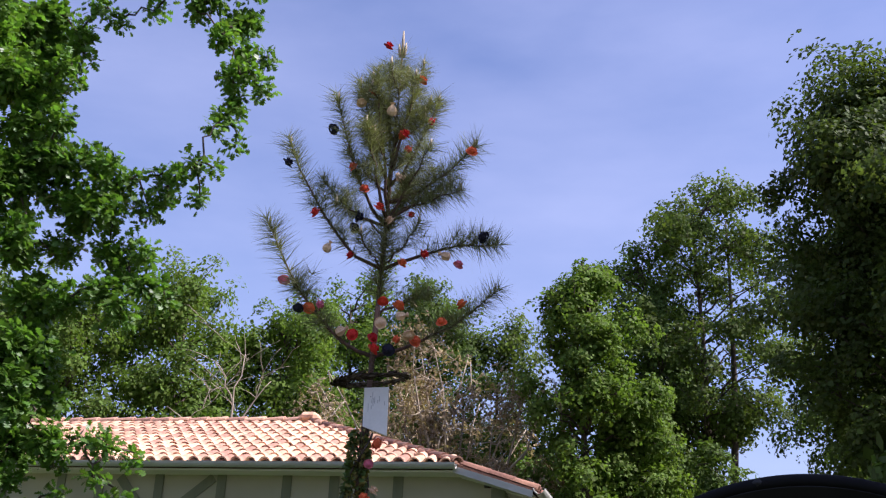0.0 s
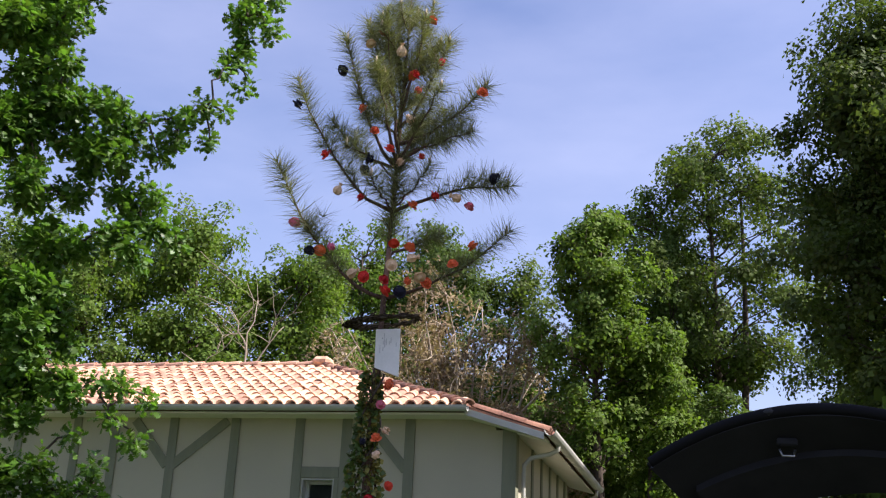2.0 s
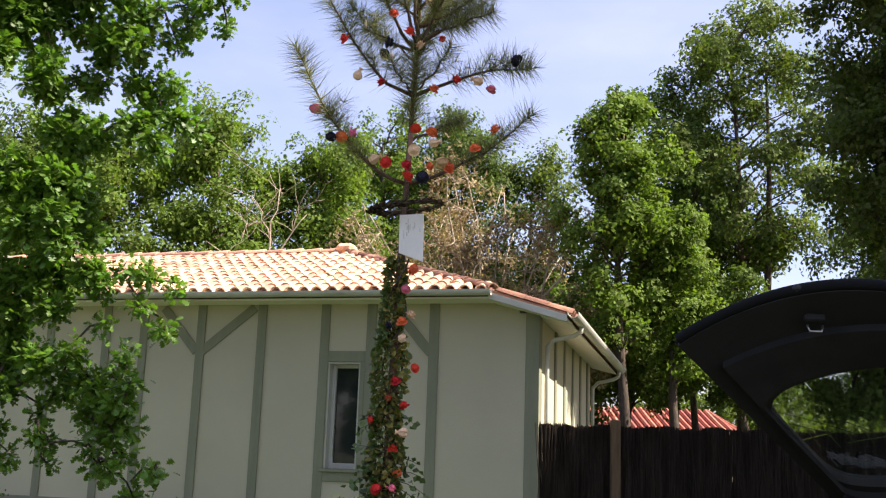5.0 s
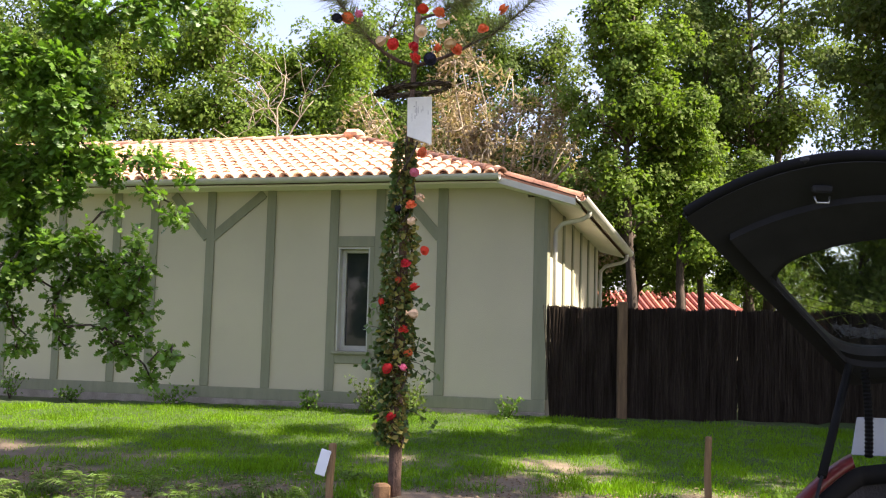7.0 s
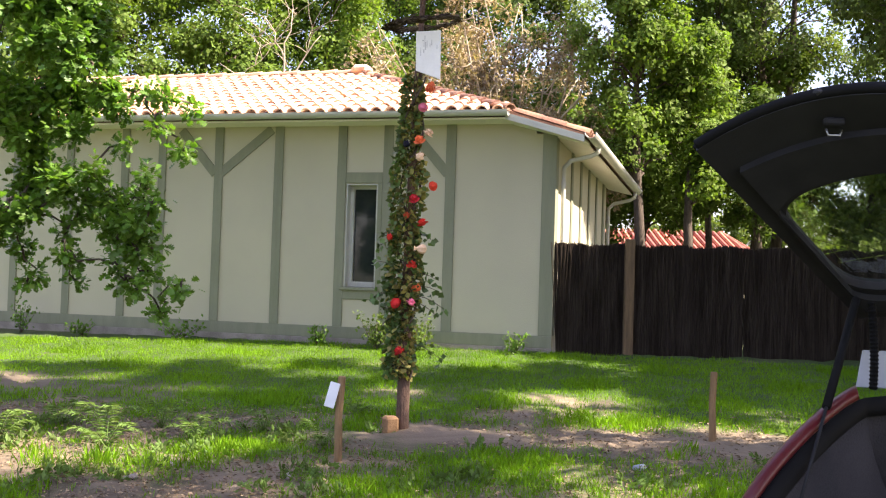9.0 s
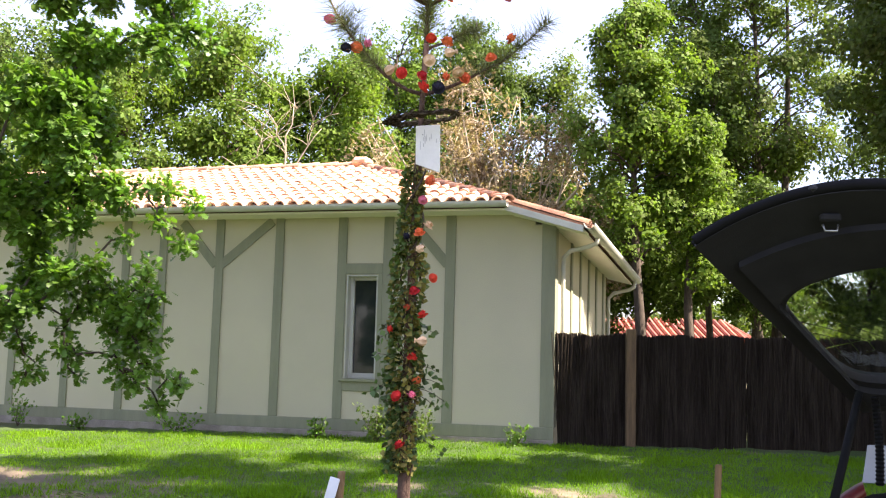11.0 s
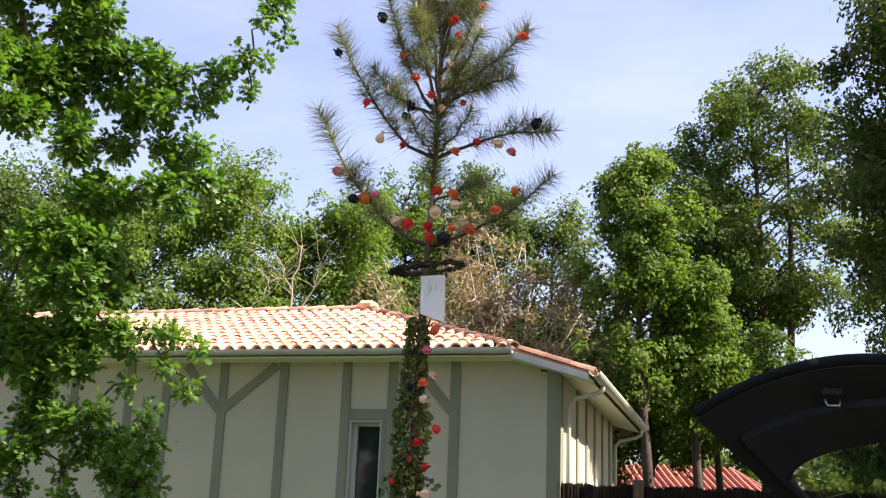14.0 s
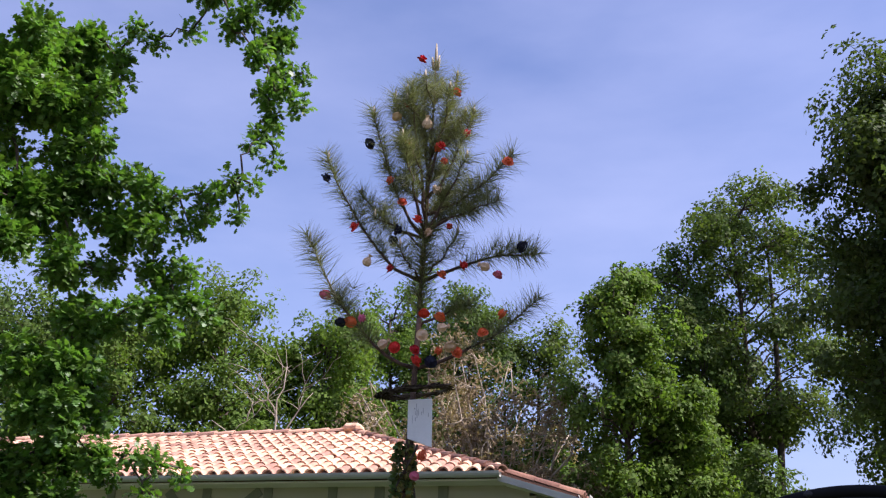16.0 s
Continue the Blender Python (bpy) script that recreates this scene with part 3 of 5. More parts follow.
def tile_data():
    """One barrel tile: an arched shell along +y, wider and raised at its lower end."""
    L, n = 0.44, 6
    V = []
    for y, r, lift in ((0, 0.082, 0.014), (L, 0.064, 0.0)):
        for k in range(n + 1):
            w = math.pi * k / n
            V.append((-math.cos(w) * r, y, math.sin(w) * r * 0.85 + lift))
    for k in range(n + 1):
        w = math.pi * k / n
        V.append((-math.cos(w) * 0.068, 0.0, math.sin(w) * 0.068 * 0.8 + 0.011))
    for k in range(n + 1):
        w = math.pi * k / n
        V.append((-math.cos(w) * 0.056, 0.25, math.sin(w) * 0.056 * 0.8 + 0.006))
    F = []
    for k in range(n):
        F += [(k, k + 1, n + 2 + k, n + 1 + k), (k + 1, k, 2 * n + 2 + k, 2 * n + 3 + k), (2 * n + 3 + k, 2 * n + 2 + k, 3 * n + 3 + k, 3 * n + 4 + k)]
    return np.array(V), [tuple(q) for q in F]


build_walls()
build_window()
roof, (RX, RY, RZ, YB) = build_roof()


def build_tiles():
    V, F = tile_data()
    me = mesh_from("tile", V, F, M_TILE, False)
    Fq = np.array(F)
    rng = np.random.default_rng(3)
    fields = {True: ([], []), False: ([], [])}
    made = 0
    th, ph = math.atan(PITCH), math.atan(SIDE)
    places = []
    pitch_s, gauge = 0.205, 0.335
    fx = Matrix(((1, 0, 0), (0, math.cos(th), -math.sin(th)), (0, math.sin(th), math.cos(th))))
    sx = Matrix(((0, -math.cos(ph), math.sin(ph)), (1, 0, 0), (0, math.sin(ph), math.cos(ph))))
    for i in range(56):
        s = HIP0 - 0.12 - i * pitch_s
        for j in range(12):
            u = j * gauge
            w = u * math.cos(th)
            if w + 0.25 > RIDGE_W + 0.12 or s > HIP0 - (w + 0.1) * PITCH / SIDE - 0.02:
                continue
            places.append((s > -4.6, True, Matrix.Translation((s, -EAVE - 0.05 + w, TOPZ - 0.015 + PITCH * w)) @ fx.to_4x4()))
    for i in range(38):
        y = -EAVE + 0.1 + i * pitch_s
        back = min(y + EAVE, YB - y)
        for j in range(14):
            u = j * gauge
            x = SIDE_EAVE + 0.05 - u * math.cos(ph)
            if back <= 0 or x - 0.25 < HIP0 - back * PITCH / SIDE:
                continue
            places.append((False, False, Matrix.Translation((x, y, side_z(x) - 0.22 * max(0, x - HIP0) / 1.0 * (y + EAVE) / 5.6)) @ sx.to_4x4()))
    for near, front, m in places:
        m = m @ pose(rng.normal(0, 0.006), rng.normal(0, 0.008), 0, rng.normal(0, 0.5), rng.normal(0, 1.2), rng.normal(0, 1.3))
        if near and made < 300:
            made += 1
            put("tile", me, roof, m=m)
        else:
            a = np.array(m)
            vs_, fs_ = fields[front]
            fs_.append(Fq + len(vs_) * len(V))
            vs_.append(V @ a[:3, :3].T + a[:3, 3])
    # side slope gets darker brown clay than the front slope
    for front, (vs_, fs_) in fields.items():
        rest = put("tile_field", fast_mesh("tile_field", np.concatenate(vs_), np.concatenate(fs_), M_TILES if front else M_DARKTILES), roof)
        tagged(rest, kind="stuff")

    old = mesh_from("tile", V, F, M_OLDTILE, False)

    def caps(a, b, width, weathered):
        a, b = Vector(a), Vector(b)
        n = int((b - a).length / 0.36)
        y = (b - a).normalized()
        x = y.cross(Vector((0, 0, 1))).normalized()
        z = x.cross(y)
        R = Matrix((x, y, z)).transposed().to_4x4()
        for k in range(n + 1):
            put("ridge_tile", old if weathered(k) else me, roof, m=Matrix.Translation(a + y * 0.36 * k + Vector((0, 0, 0.035))) @ R @ Matrix.Diagonal((width, 1.0, width, 1)) @ pose(0, 0, 0, 0, rng.normal(0, 2), rng.normal(0, 1.5)))

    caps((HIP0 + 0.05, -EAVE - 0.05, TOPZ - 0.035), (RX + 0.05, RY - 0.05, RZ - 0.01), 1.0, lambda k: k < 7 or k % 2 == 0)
    caps((RX - 0.1, RY, RZ), (LEFT, RY, RZ), 1.12, lambda k: False)
    knob = box(bmesh.new(), (-0.16, -0.16, -0.04), (0.16, 0.16, 0.13), 0.06)
    part("ridge_end_tile", knob, M_TILE, roof, m=pose(RX, RY, RZ + 0.05))


# ---- brushwood fence ----
def build_fence():
    fence = thing("fence", "dark brown heather brushwood fence beside the house", "fence", (0, 0, 0))
    rng = np.random.default_rng(11)
    tri = np.array([[math.cos(a), math.sin(a), z] for z in (0, 1) for a in (0.5, 2.6, 4.7)])
    tf = np.array([[0, 1, 4, 3], [1, 2, 5, 4], [2, 0, 3, 5]])
    yline = lambda x: 13.60 - 0.03 * (x - 1.45)
    for x0, x1 in ((1.45, 2.31), (2.435, 3.855), (3.875, 5.30), (5.315, 6.8), (6.82, 8.4), (8.42, 10.0)):
        n = int((x1 - x0) * 1100)
        x = rng.uniform(x0, x1, n)
        y = yline(x) + rng.normal(0, 0.013, n) - 0.004 - 0.016 * np.sin(x * 14) * np.sin(x * 5.3)
        zb = ground_z(x, y) - 0.02
        h = 1.43 + rng.normal(0, 0.011, n) + 0.016 * np.sin(x * 9) + 0.010 * np.sin(x * 23)
        r = rng.uniform(0.0025, 0.006, n)
        lean = rng.normal(0, 0.05, (n, 2))
        v = np.empty((n, 6, 3))
        v[:, :, 0] = x[:, None] + tri[None, :, 0] * r[:, None] + tri[None, :, 2] * lean[:, :1]
        v[:, :, 1] = y[:, None] + tri[None, :, 1] * r[:, None] + tri[None, :, 2] * lean[:, 1:] * 0.3
        v[:, :, 2] = zb[:, None] + tri[None, :, 2] * h[:, None]
        f = tf[None] + (np.arange(n) * 6)[:, None, None]
        zg = float(ground_z(x0, 13.5))
        panel = part("panel", box(bmesh.new(), (x0 + 0.01, yline(x0) + 0.02, zg), (x1 - 0.01, yline(x0) + 0.05, zg + 1.38)), M_BRUSH, fence)
        tagged(put("brushwood", fast_mesh("brushwood", v.reshape(-1, 3), f.reshape(-1, 4), M_BRUSH), panel), kind="stuff")
    for x in (2.37, 8.41):
        y = yline(x) - 0.06
        zg = float(ground_z(x, y))
        part("post", box(bmesh.new(), (x - 0.062, y - 0.055, zg - 0.1), (x + 0.062, y + 0.055, zg + 1.50), 0.012), M_POST, fence, "square brown wooden fence post")


build_fence()

# ---- the decorated pine ----
PX, PY, PZ = -0.30, 7.97, 0.36


def trunk_at(z):
    """The trunk leans a little on its way up."""
    u = (z - PZ) / 6.2
    return np.array([PX + 0.115 * u - 0.02 * math.sin(u * 5), PY + 0.03 * u, z])


def needles_on(points, length, density, rng, spread=0.75, start=0.0):
    """Needles that stand out from a twig, bent towards its tip."""
    p = np.array(points)
    seg = np.diff(p, axis=0)
    ln = np.linalg.norm(seg, axis=1)
    n = int(ln.sum() * density)
    u = rng.uniform(start, 1, n) ** 0.85 * ln.sum()
    cum = np.concatenate([[0], np.cumsum(ln)])
    k = np.clip(np.searchsorted(cum, u) - 1, 0, len(ln) - 1)
    c = p[k] + seg[k] * ((u - cum[k]) / ln[k])[:, None]
    d = seg[k] / ln[k][:, None]
    out = unit(n, rng)
    out -= d * (out * d).sum(1, keepdims=True)
    out /= np.linalg.norm(out, axis=1, keepdims=True) + 1e-9
    way = d * rng.uniform(0.1, 0.8, (n, 1)) + out * spread * rng.uniform(0.6, 1.3, (n, 1)) + np.array([0, 0, 0.08])
    return scatter(c, way, rng.uniform(0, 6.28, n), length * rng.uniform(0.7, 1.15, n), *T_NEEDLE)


def build_pine():
    rng = np.random.default_rng(21)
    pine = thing("pine_tree", "tall slender cut pine with long grey-green needles, hung with paper flowers", "pine tree", (PX, PY, PZ))
    inv = Matrix.Translation((-PX, -PY, -PZ))
    zs = np.linspace(PZ - 0.15, 6.45, 22)
    v, f = tube([trunk_at(z) for z in zs], [(0.053 - 0.0079 * (z - PZ)) * (0.82 if 3.45 < z < 4.6 else 1.0) + 0.002 * math.sin(7 * z) for z in zs], 9)
    low = put("trunk", mesh_from("trunk", v, f, M_PINE_BARK, True), pine, "slim reddish brown pine trunk", inv)
    v, f = tube([trunk_at(z) + [0.006, -0.008, 0] for z in np.linspace(3.72, 4.12, 5)], [0.0205] * 5, 9)
    put("bare_wood", mesh_from("bare_wood", v, f, M_PEELED, True), low, "peeled orange stretch of trunk")
    # base height, tip (across, up), depth of the tip, bow, where the needles begin, needle length
    branches = [(3.708, -1.137, 4.705, -0.15, -0.22, 0.2, 0.19),
        (3.708, 0.716, 4.328, 0.1, -0.1, 0.25, 0.18),
        (4.437, -1.042, 5.454, -0.1, -0.22, 0.12, 0.17),
        (4.431, 0.715, 4.721, 0.05, 0.06, 0.25, 0.19),
        (4.822, -0.681, 5.893, -0.1, -0.18, 0.2, 0.17),
        (4.874, 0.379, 5.074, -0.2, 0.02, 0.25, 0.18),
        (5.03, 0.498, 5.606, 0.05, -0.1, 0.25, 0.19),
        (4.973, -0.362, 6.136, -0.15, -0.05, 0.25, 0.16),
        (5.184, 0.174, 5.925, -0.1, -0.09, 0.2, 0.17),
        (5.126, -0.516, 6.164, 0.1, -0.05, 0.25, 0.16),
        (5.552, 0.025, 6.361, 0.05, -0.06, 0.3, 0.13),
        (4.725, -0.619, 4.923, -0.15, 0.03, 0.3, 0.16),
        (4.929, 0.316, 5.345, 0.3, -0.02, 0.25, 0.18),
        (4.872, -0.417, 5.587, -0.3, -0.05, 0.25, 0.17),
        (5.339, -0.036, 6.104, -0.2, -0.04, 0.2, 0.16),
        (5.181, -0.266, 6.255, 0.15, 0, 0.2, 0.16),
        (4.825, 0.121, 5.411, -0.3, 0, 0.25, 0.18),
        (4.822, -0.776, 5.299, 0.25, -0.1, 0.35, 0.16),
        (4.044, 0.173, 4.354, 0.35, 0.02, 0.45, 0.15),
        (4.48, 0.061, 4.74, -0.3, -0.05, 0.3, 0.16),
        (4.48, -0.395, 4.612, -0.3, -0.05, 0.35, 0.16),
        (5.603, -0.417, 6.301, 0.2, -0.05, 0.3, 0.15)]
    for _ in range(14):
        z0 = rng.uniform(4.75, 6.1)
        a = rng.uniform(0, 2 * math.pi)
        ln = rng.uniform(0.28, 0.55) * (1.15 - 0.35 * (z0 - 4.75))
        c = trunk_at(z0)
        branches.append((z0, c[0] + math.cos(a) * ln * 0.75, z0 + ln * rng.uniform(0.5, 1.0), math.sin(a) * ln * 0.75, -0.03, 0.15, 0.165))
    for z0, tx, tz, dy, bow, start, nl in branches:
        a = trunk_at(z0)
        b = np.array([tx, PY + dy, tz])
        pts = bend(a, b, bow, 9, 0.008, rng)
        rad = np.linspace(0.017 * min(1, np.linalg.norm(b - a) / 0.8), 0.004, 9)
        v, f = tube(pts, rad, 6)
        br = put("branch", mesh_from("branch", v, f, M_PINE_BARK, True), pine, m=inv)
        V, F = needles_on(pts, nl * 1.15, 330, rng, spread=1.2, start=start)
        VV, FF = [V], [F]
        off = len(V)
        L = np.linalg.norm(b - a)
        for _ in range(int(3 + L * 5)):
            u = rng.uniform(max(start, 0.35), 0.92)
            q = pts[int(u * 8)]
            d = (pts[-1] - pts[int(u * 8) - 1])
            d = d / (np.linalg.norm(d) + 1e-6) + unit(1, rng)[0] * 0.75 + np.array([0, 0, 0.25])
            tip = q + d / np.linalg.norm(d) * rng.uniform(0.10, 0.24)
            V, F = needles_on(bend(q, tip, 0.01, 4), nl * 0.95, 360, rng, spread=1.0)
            VV.append(V), FF.append(F + off)
            off += len(V)
        V, F = needles_on([pts[-2], pts[-1], pts[-1] + (pts[-1] - pts[-2]) * 0.3], nl * 1.0, 620, rng, spread=0.95)
        VV.append(V), FF.append(F + off)
        put("needles", fast_mesh("needles", np.concatenate(VV), np.concatenate(FF), M_NEEDLE), br)
        # dry bud at the tip
        v, f = tube([pts[-1], pts[-1] + [0, 0, 0.03], pts[-1] + [0.002, 0, 0.075]], [0.008, 0.013, 0.004], 6)
        put("bud", mesh_from("bud", v, f, M_PALE, True), br)
    crown = np.array([trunk_at(z) for z in np.linspace(4.18, 6.5, 12)])
    V, F = needles_on(crown, 0.19, 360, rng, spread=1.2)
    V2, F2 = needles_on(np.array([trunk_at(z) for z in np.linspace(4.16, 4.90, 5)]), 0.23, 1100, rng, spread=1.0)
    put("needles", fast_mesh("needles", np.concatenate([V, V2]), np.concatenate([F, F2 + len(V)]), M_NEEDLE), low)
    for dx, h in ((0.0, 0.27), (0.018, 0.15), (-0.02, 0.13)):
        t = trunk_at(6.42)
        v, f = tube([t + [dx, 0, 0], t + [dx * 1.4, 0, h * 0.6], t + [dx * 1.6, 0, h]], [0.011, 0.014, 0.006], 6)
        put("bud", mesh_from("bud", v, f, M_PALE, True), low)


build_pine()


def flower_mesh(kind, rng):
    """A crumpled paper rose: rings of cupped petals round a knob."""
    V, F = [], []
    for ring, (n, r, lift, size) in enumerate(((3, 0.10, 0.25, 0.55), (5, 0.30, 0.12, 0.75), (7, 0.5, -0.12, 0.85))):
        for k in range(n):
            w = 2 * math.pi * (k + 0.4 * ring) / n + rng.uniform(-0.2, 0.2)
            c, s = math.cos(w), math.sin(w)
            o = len(V)
            for a in (-0.6, 0, 0.6):
                for b in (0, 0.5, 1.0):
                    rad = r * 0.35 + (0.75 * r + 0.28) * math.sin(b * 1.5)
                    z = lift - 0.35 + size * b * (1.0 - 0.35 * b * ring) + rng.uniform(-0.06, 0.06)
                    x, y = rad * math.cos(a * (0.7 + b * 0.5)), rad * math.sin(a * (0.7 + b * 0.5))
                    V.append((c * x - s * y, s * x + c * y, z))
            for i in range(2):
                for j in range(2):
                    F.append((o + 3 * i + j, o + 3 * i + j + 1, o + 3 * i + j + 4, o + 3 * i + j + 3))
    o = len(V)
    for z, r in ((-0.45, 0.15), (-0.15, 0.5), (0.2, 0.42), (0.45, 0.12)):
        V += [(r * math.cos(k * 1.047 + z), r * math.sin(k * 1.047 + z), z) for k in range(6)]
    F += [(o + 6 * i + k, o + 6 * i + (k + 1) % 6, o + 6 * i + 6 + (k + 1) % 6, o + 6 * i + 6 + k) for i in range(3) for k in range(6)]
    F += [tuple(o + 18 + k for k in range(6)), tuple(o + 5 - k for k in range(6))]
    return V, F


def bag_mesh(rng):
    """A paper lantern twist: a fluted bulb tied at the top."""
    V, F, n = [], [], 12
    prof = ((0.05, -0.75), (0.45, -0.6), (0.6, -0.2), (0.5, 0.2), (0.22, 0.55), (0.14, 0.7), (0.34, 0.95))
    for r, z in prof:
        for k in range(n):
            q = r * (1.12 if k % 2 else 0.88)
            w = 2 * math.pi * k / n
            V.append((q * math.cos(w), q * math.sin(w), z))
    for i in range(len(prof) - 1):
        for k in range(n):
            F.append((i * n + k, i * n + (k + 1) % n, (i + 1) * n + (k + 1) % n, (i + 1) * n + k))
    return V, F


def build_flowers():
    rng = np.random.default_rng(5)
    looks = {"red": (M_RED, "crumpled red crepe paper flower tied to the pine"), "orange": (M_ORANGE, "orange crepe paper flower tied to the pine"),
             "cream": (M_CREAM, "cream paper twist hanging on the pine"), "dark": (M_DARK, "dark blue paper flower tied to the pine"),
             "pink": (M_PINK, "pink crepe paper flower tied to the pine")}
    kinds = {}
    for c, (m, _) in looks.items():
        kinds[c] = [mesh_from("paper_flower", *(bag_mesh(rng) if c == "cream" and i else flower_mesh(c, rng)), m) for i in range(3)]
    lists = {"red": [(-0.386, 5.996, 0.038), (-0.379, 5.618, 0.041), (0.117, 5.738, 0.04), (-0.267, 4.922, 0.042), (-0.79, 4.858, 0.042), (-0.477, 4.498, 0.037), (-0.005, 4.898, 0.036), (0.12, 4.545, 0.044), (-0.188, 4.133, 0.039), (-0.25, 3.845, 0.038), (-0.234, 3.745, 0.046), (-0.414, 3.84, 0.041), (0.024, 6.147, 0.044), (-0.282, 6.427, 0.041), (-0.092, 5.617, 0.042), (-0.118, 2.259, 0.042), (-0.264, 2.16, 0.048), (-0.194, 1.979, 0.05), (-0.264, 1.661, 0.046), (-0.378, 1.368, 0.049), (-0.34, 1.009, 0.048), (-0.437, 1.864, 0.041)], "orange": [(-0.116, 5.615, 0.044), (-0.065, 5.465, 0.042), (-0.512, 5.279, 0.039), (-0.399, 5.075, 0.036), (-0.06, 4.098, 0.045), (-0.066, 3.819, 0.041), (-0.764, 4.042, 0.043), (0.469, 5.47, 0.045), (0.429, 4.141, 0.043), (-0.163, 3.007, 0.045), (0.278, 3.982, 0.04), (0.084, 3.832, 0.044), (-0.054, 4.461, 0.04), (-0.172, 2.996, 0.051), (-0.236, 2.607, 0.051), (-0.224, 1.488, 0.041), (-0.315, 2.03, 0.042)], "cream": [(-0.484, 5.88, 0.04), (-0.219, 5.812, 0.048), (-0.116, 5.202, 0.042), (-0.178, 4.832, 0.044), (-0.665, 4.569, 0.041), (0.285, 4.545, 0.043), (-0.194, 3.945, 0.042), (-0.037, 4.006, 0.042), (-0.501, 3.876, 0.044), (0.025, 3.861, 0.044), (-0.196, 1.778, 0.051), (-0.227, 2.478, 0.048), (-0.165, 2.665, 0.051)], "dark": [(-0.696, 5.634, 0.045), (-0.428, 4.841, 0.046), (-0.459, 4.755, 0.043), (-0.843, 4.028, 0.038), (-0.119, 3.742, 0.045), (0.583, 4.706, 0.046), (-1.038, 5.275, 0.045), (-0.333, 2.573, 0.047)], "pink": [(-0.983, 4.27, 0.043), (0.398, 4.484, 0.038), (-0.677, 4.066, 0.044), (-0.255, 1.376, 0.047), (-0.214, 2.857, 0.043)]}
    for c, places in lists.items():
        for i, (x, z, r) in enumerate(places):
            dy = -0.06 - 0.05 * rng.random() if z < 3.2 else rng.uniform(-0.13, -0.04)
            ob = new("paper_flower", kinds[c][i % 3])
            ob.matrix_basis = pose(x, PY - 0.02 + dy, z, 60 + rng.uniform(-40, 30), rng.uniform(-20, 20), rng.uniform(0, 360)) @ Matrix.Scale(r * (1.45 if z > 3.3 else 1.12), 4)
            tagged(ob, looks[c][1] if z > 3.3 else looks[c][1].replace("the pine", "the ivy garland"), "paper flower", "paper flowers on the pine")


build_flowers()


def build_garland():
    """Ivy wound round the trunk from near the ground to the sign."""
    rng = np.random.default_rng(8)
    g = thing("ivy_garland", "dense ivy garland with yellowed and sunlit-toned leaves wound round the pine trunk", "garland", (PX, PY, 0.8))
    inv = Matrix.Translation((-PX, -PY, -0.8))
    n = 3300
    z = 0.80 + 2.32 * rng.random(n) ** 1.12
    w = np.clip(0.085 + 0.075 * np.sin((z - 0.75) * 1.25 + 0.25), 0.05, 0.2) * np.where(z > 2.75, 0.7, 1) + 0.03 * np.sin(z * 9)
    a = rng.uniform(0, 2 * math.pi, n)
    w = w * 0.70
    r = w * rng.uniform(0.45, 1.12, n)
    base = np.array([trunk_at(q) for q in z])
    c = base + np.stack([np.cos(a) * r - 0.035, np.sin(a) * r, np.zeros(n)], 1)
    d = np.stack([np.cos(a), np.sin(a), rng.uniform(-1.2, 0.3, n)], 1) + unit(n, rng) * 0.6
    # real yellow leaves, plus extra towards the sun as sunlight put into the colour
    yellow_lit = rng.random(n) < np.where(np.cos(a + 0.6) > 0, 0.55, 0.2)
    for name, m, sel, lab in (("leaves", M_IVY, ~yellow_lit, ""), ("leaves", M_IVY_YELLOW_LIT, yellow_lit, "yellowed and sunlit-toned ivy leaves")):
        v, f = scatter(c[sel], d[sel], rng.uniform(0, 6.28, sel.sum()), rng.uniform(0.028, 0.062, sel.sum()), T_LEAF[0] * [1.5, 1, 1], T_LEAF[1])
        put(name, fast_mesh(name, v, f, m), g, lab, inv)
    for k in range(2):
        zz = np.linspace(0.78, 3.1, 60)
        pts = [trunk_at(q) + np.array([math.cos(q * 7 + k * 3.1) * 0.075 - 0.01, math.sin(q * 7 + k * 3.1) * 0.075, 0]) for q in zz]
        v, f = tube(pts, [0.009] * 60, 5)
        put("stem", mesh_from("stem", v, f, M_BARK, True), g, m=inv)
    # loose shoots
    shoots = []
    for _ in range(16):
        q = rng.uniform(0.9, 2.0)
        b0 = trunk_at(q)
        s = rng.choice([-1, 1])
        shoots.append((bend(b0, b0 + np.array([s * rng.uniform(0.16, 0.30), rng.uniform(-0.1, 0.1), rng.uniform(-0.15, 0.12)]), 0.03, 5), np.linspace(0.004, 0.002, 5)))
    stray = tagged(limbs("shoot", shoots, M_BARK, g), kind="stuff")
    stray.matrix_basis = inv
    c2 = np.concatenate([p[1:] for p, _ in shoots for _ in range(4)]) + rng.normal(0, 0.02, (16 * 4 * 4, 3))
    v, f = scatter(c2, unit(len(c2), rng) + [0, 0, -0.5], rng.uniform(0, 6.28, len(c2)), rng.uniform(0.04, 0.065, len(c2)), T_LEAF[0] * [1.5, 1, 1], T_LEAF[1])
    put("leaves", fast_mesh("leaves", v, f, M_IVY), g, m=inv)


build_garland()


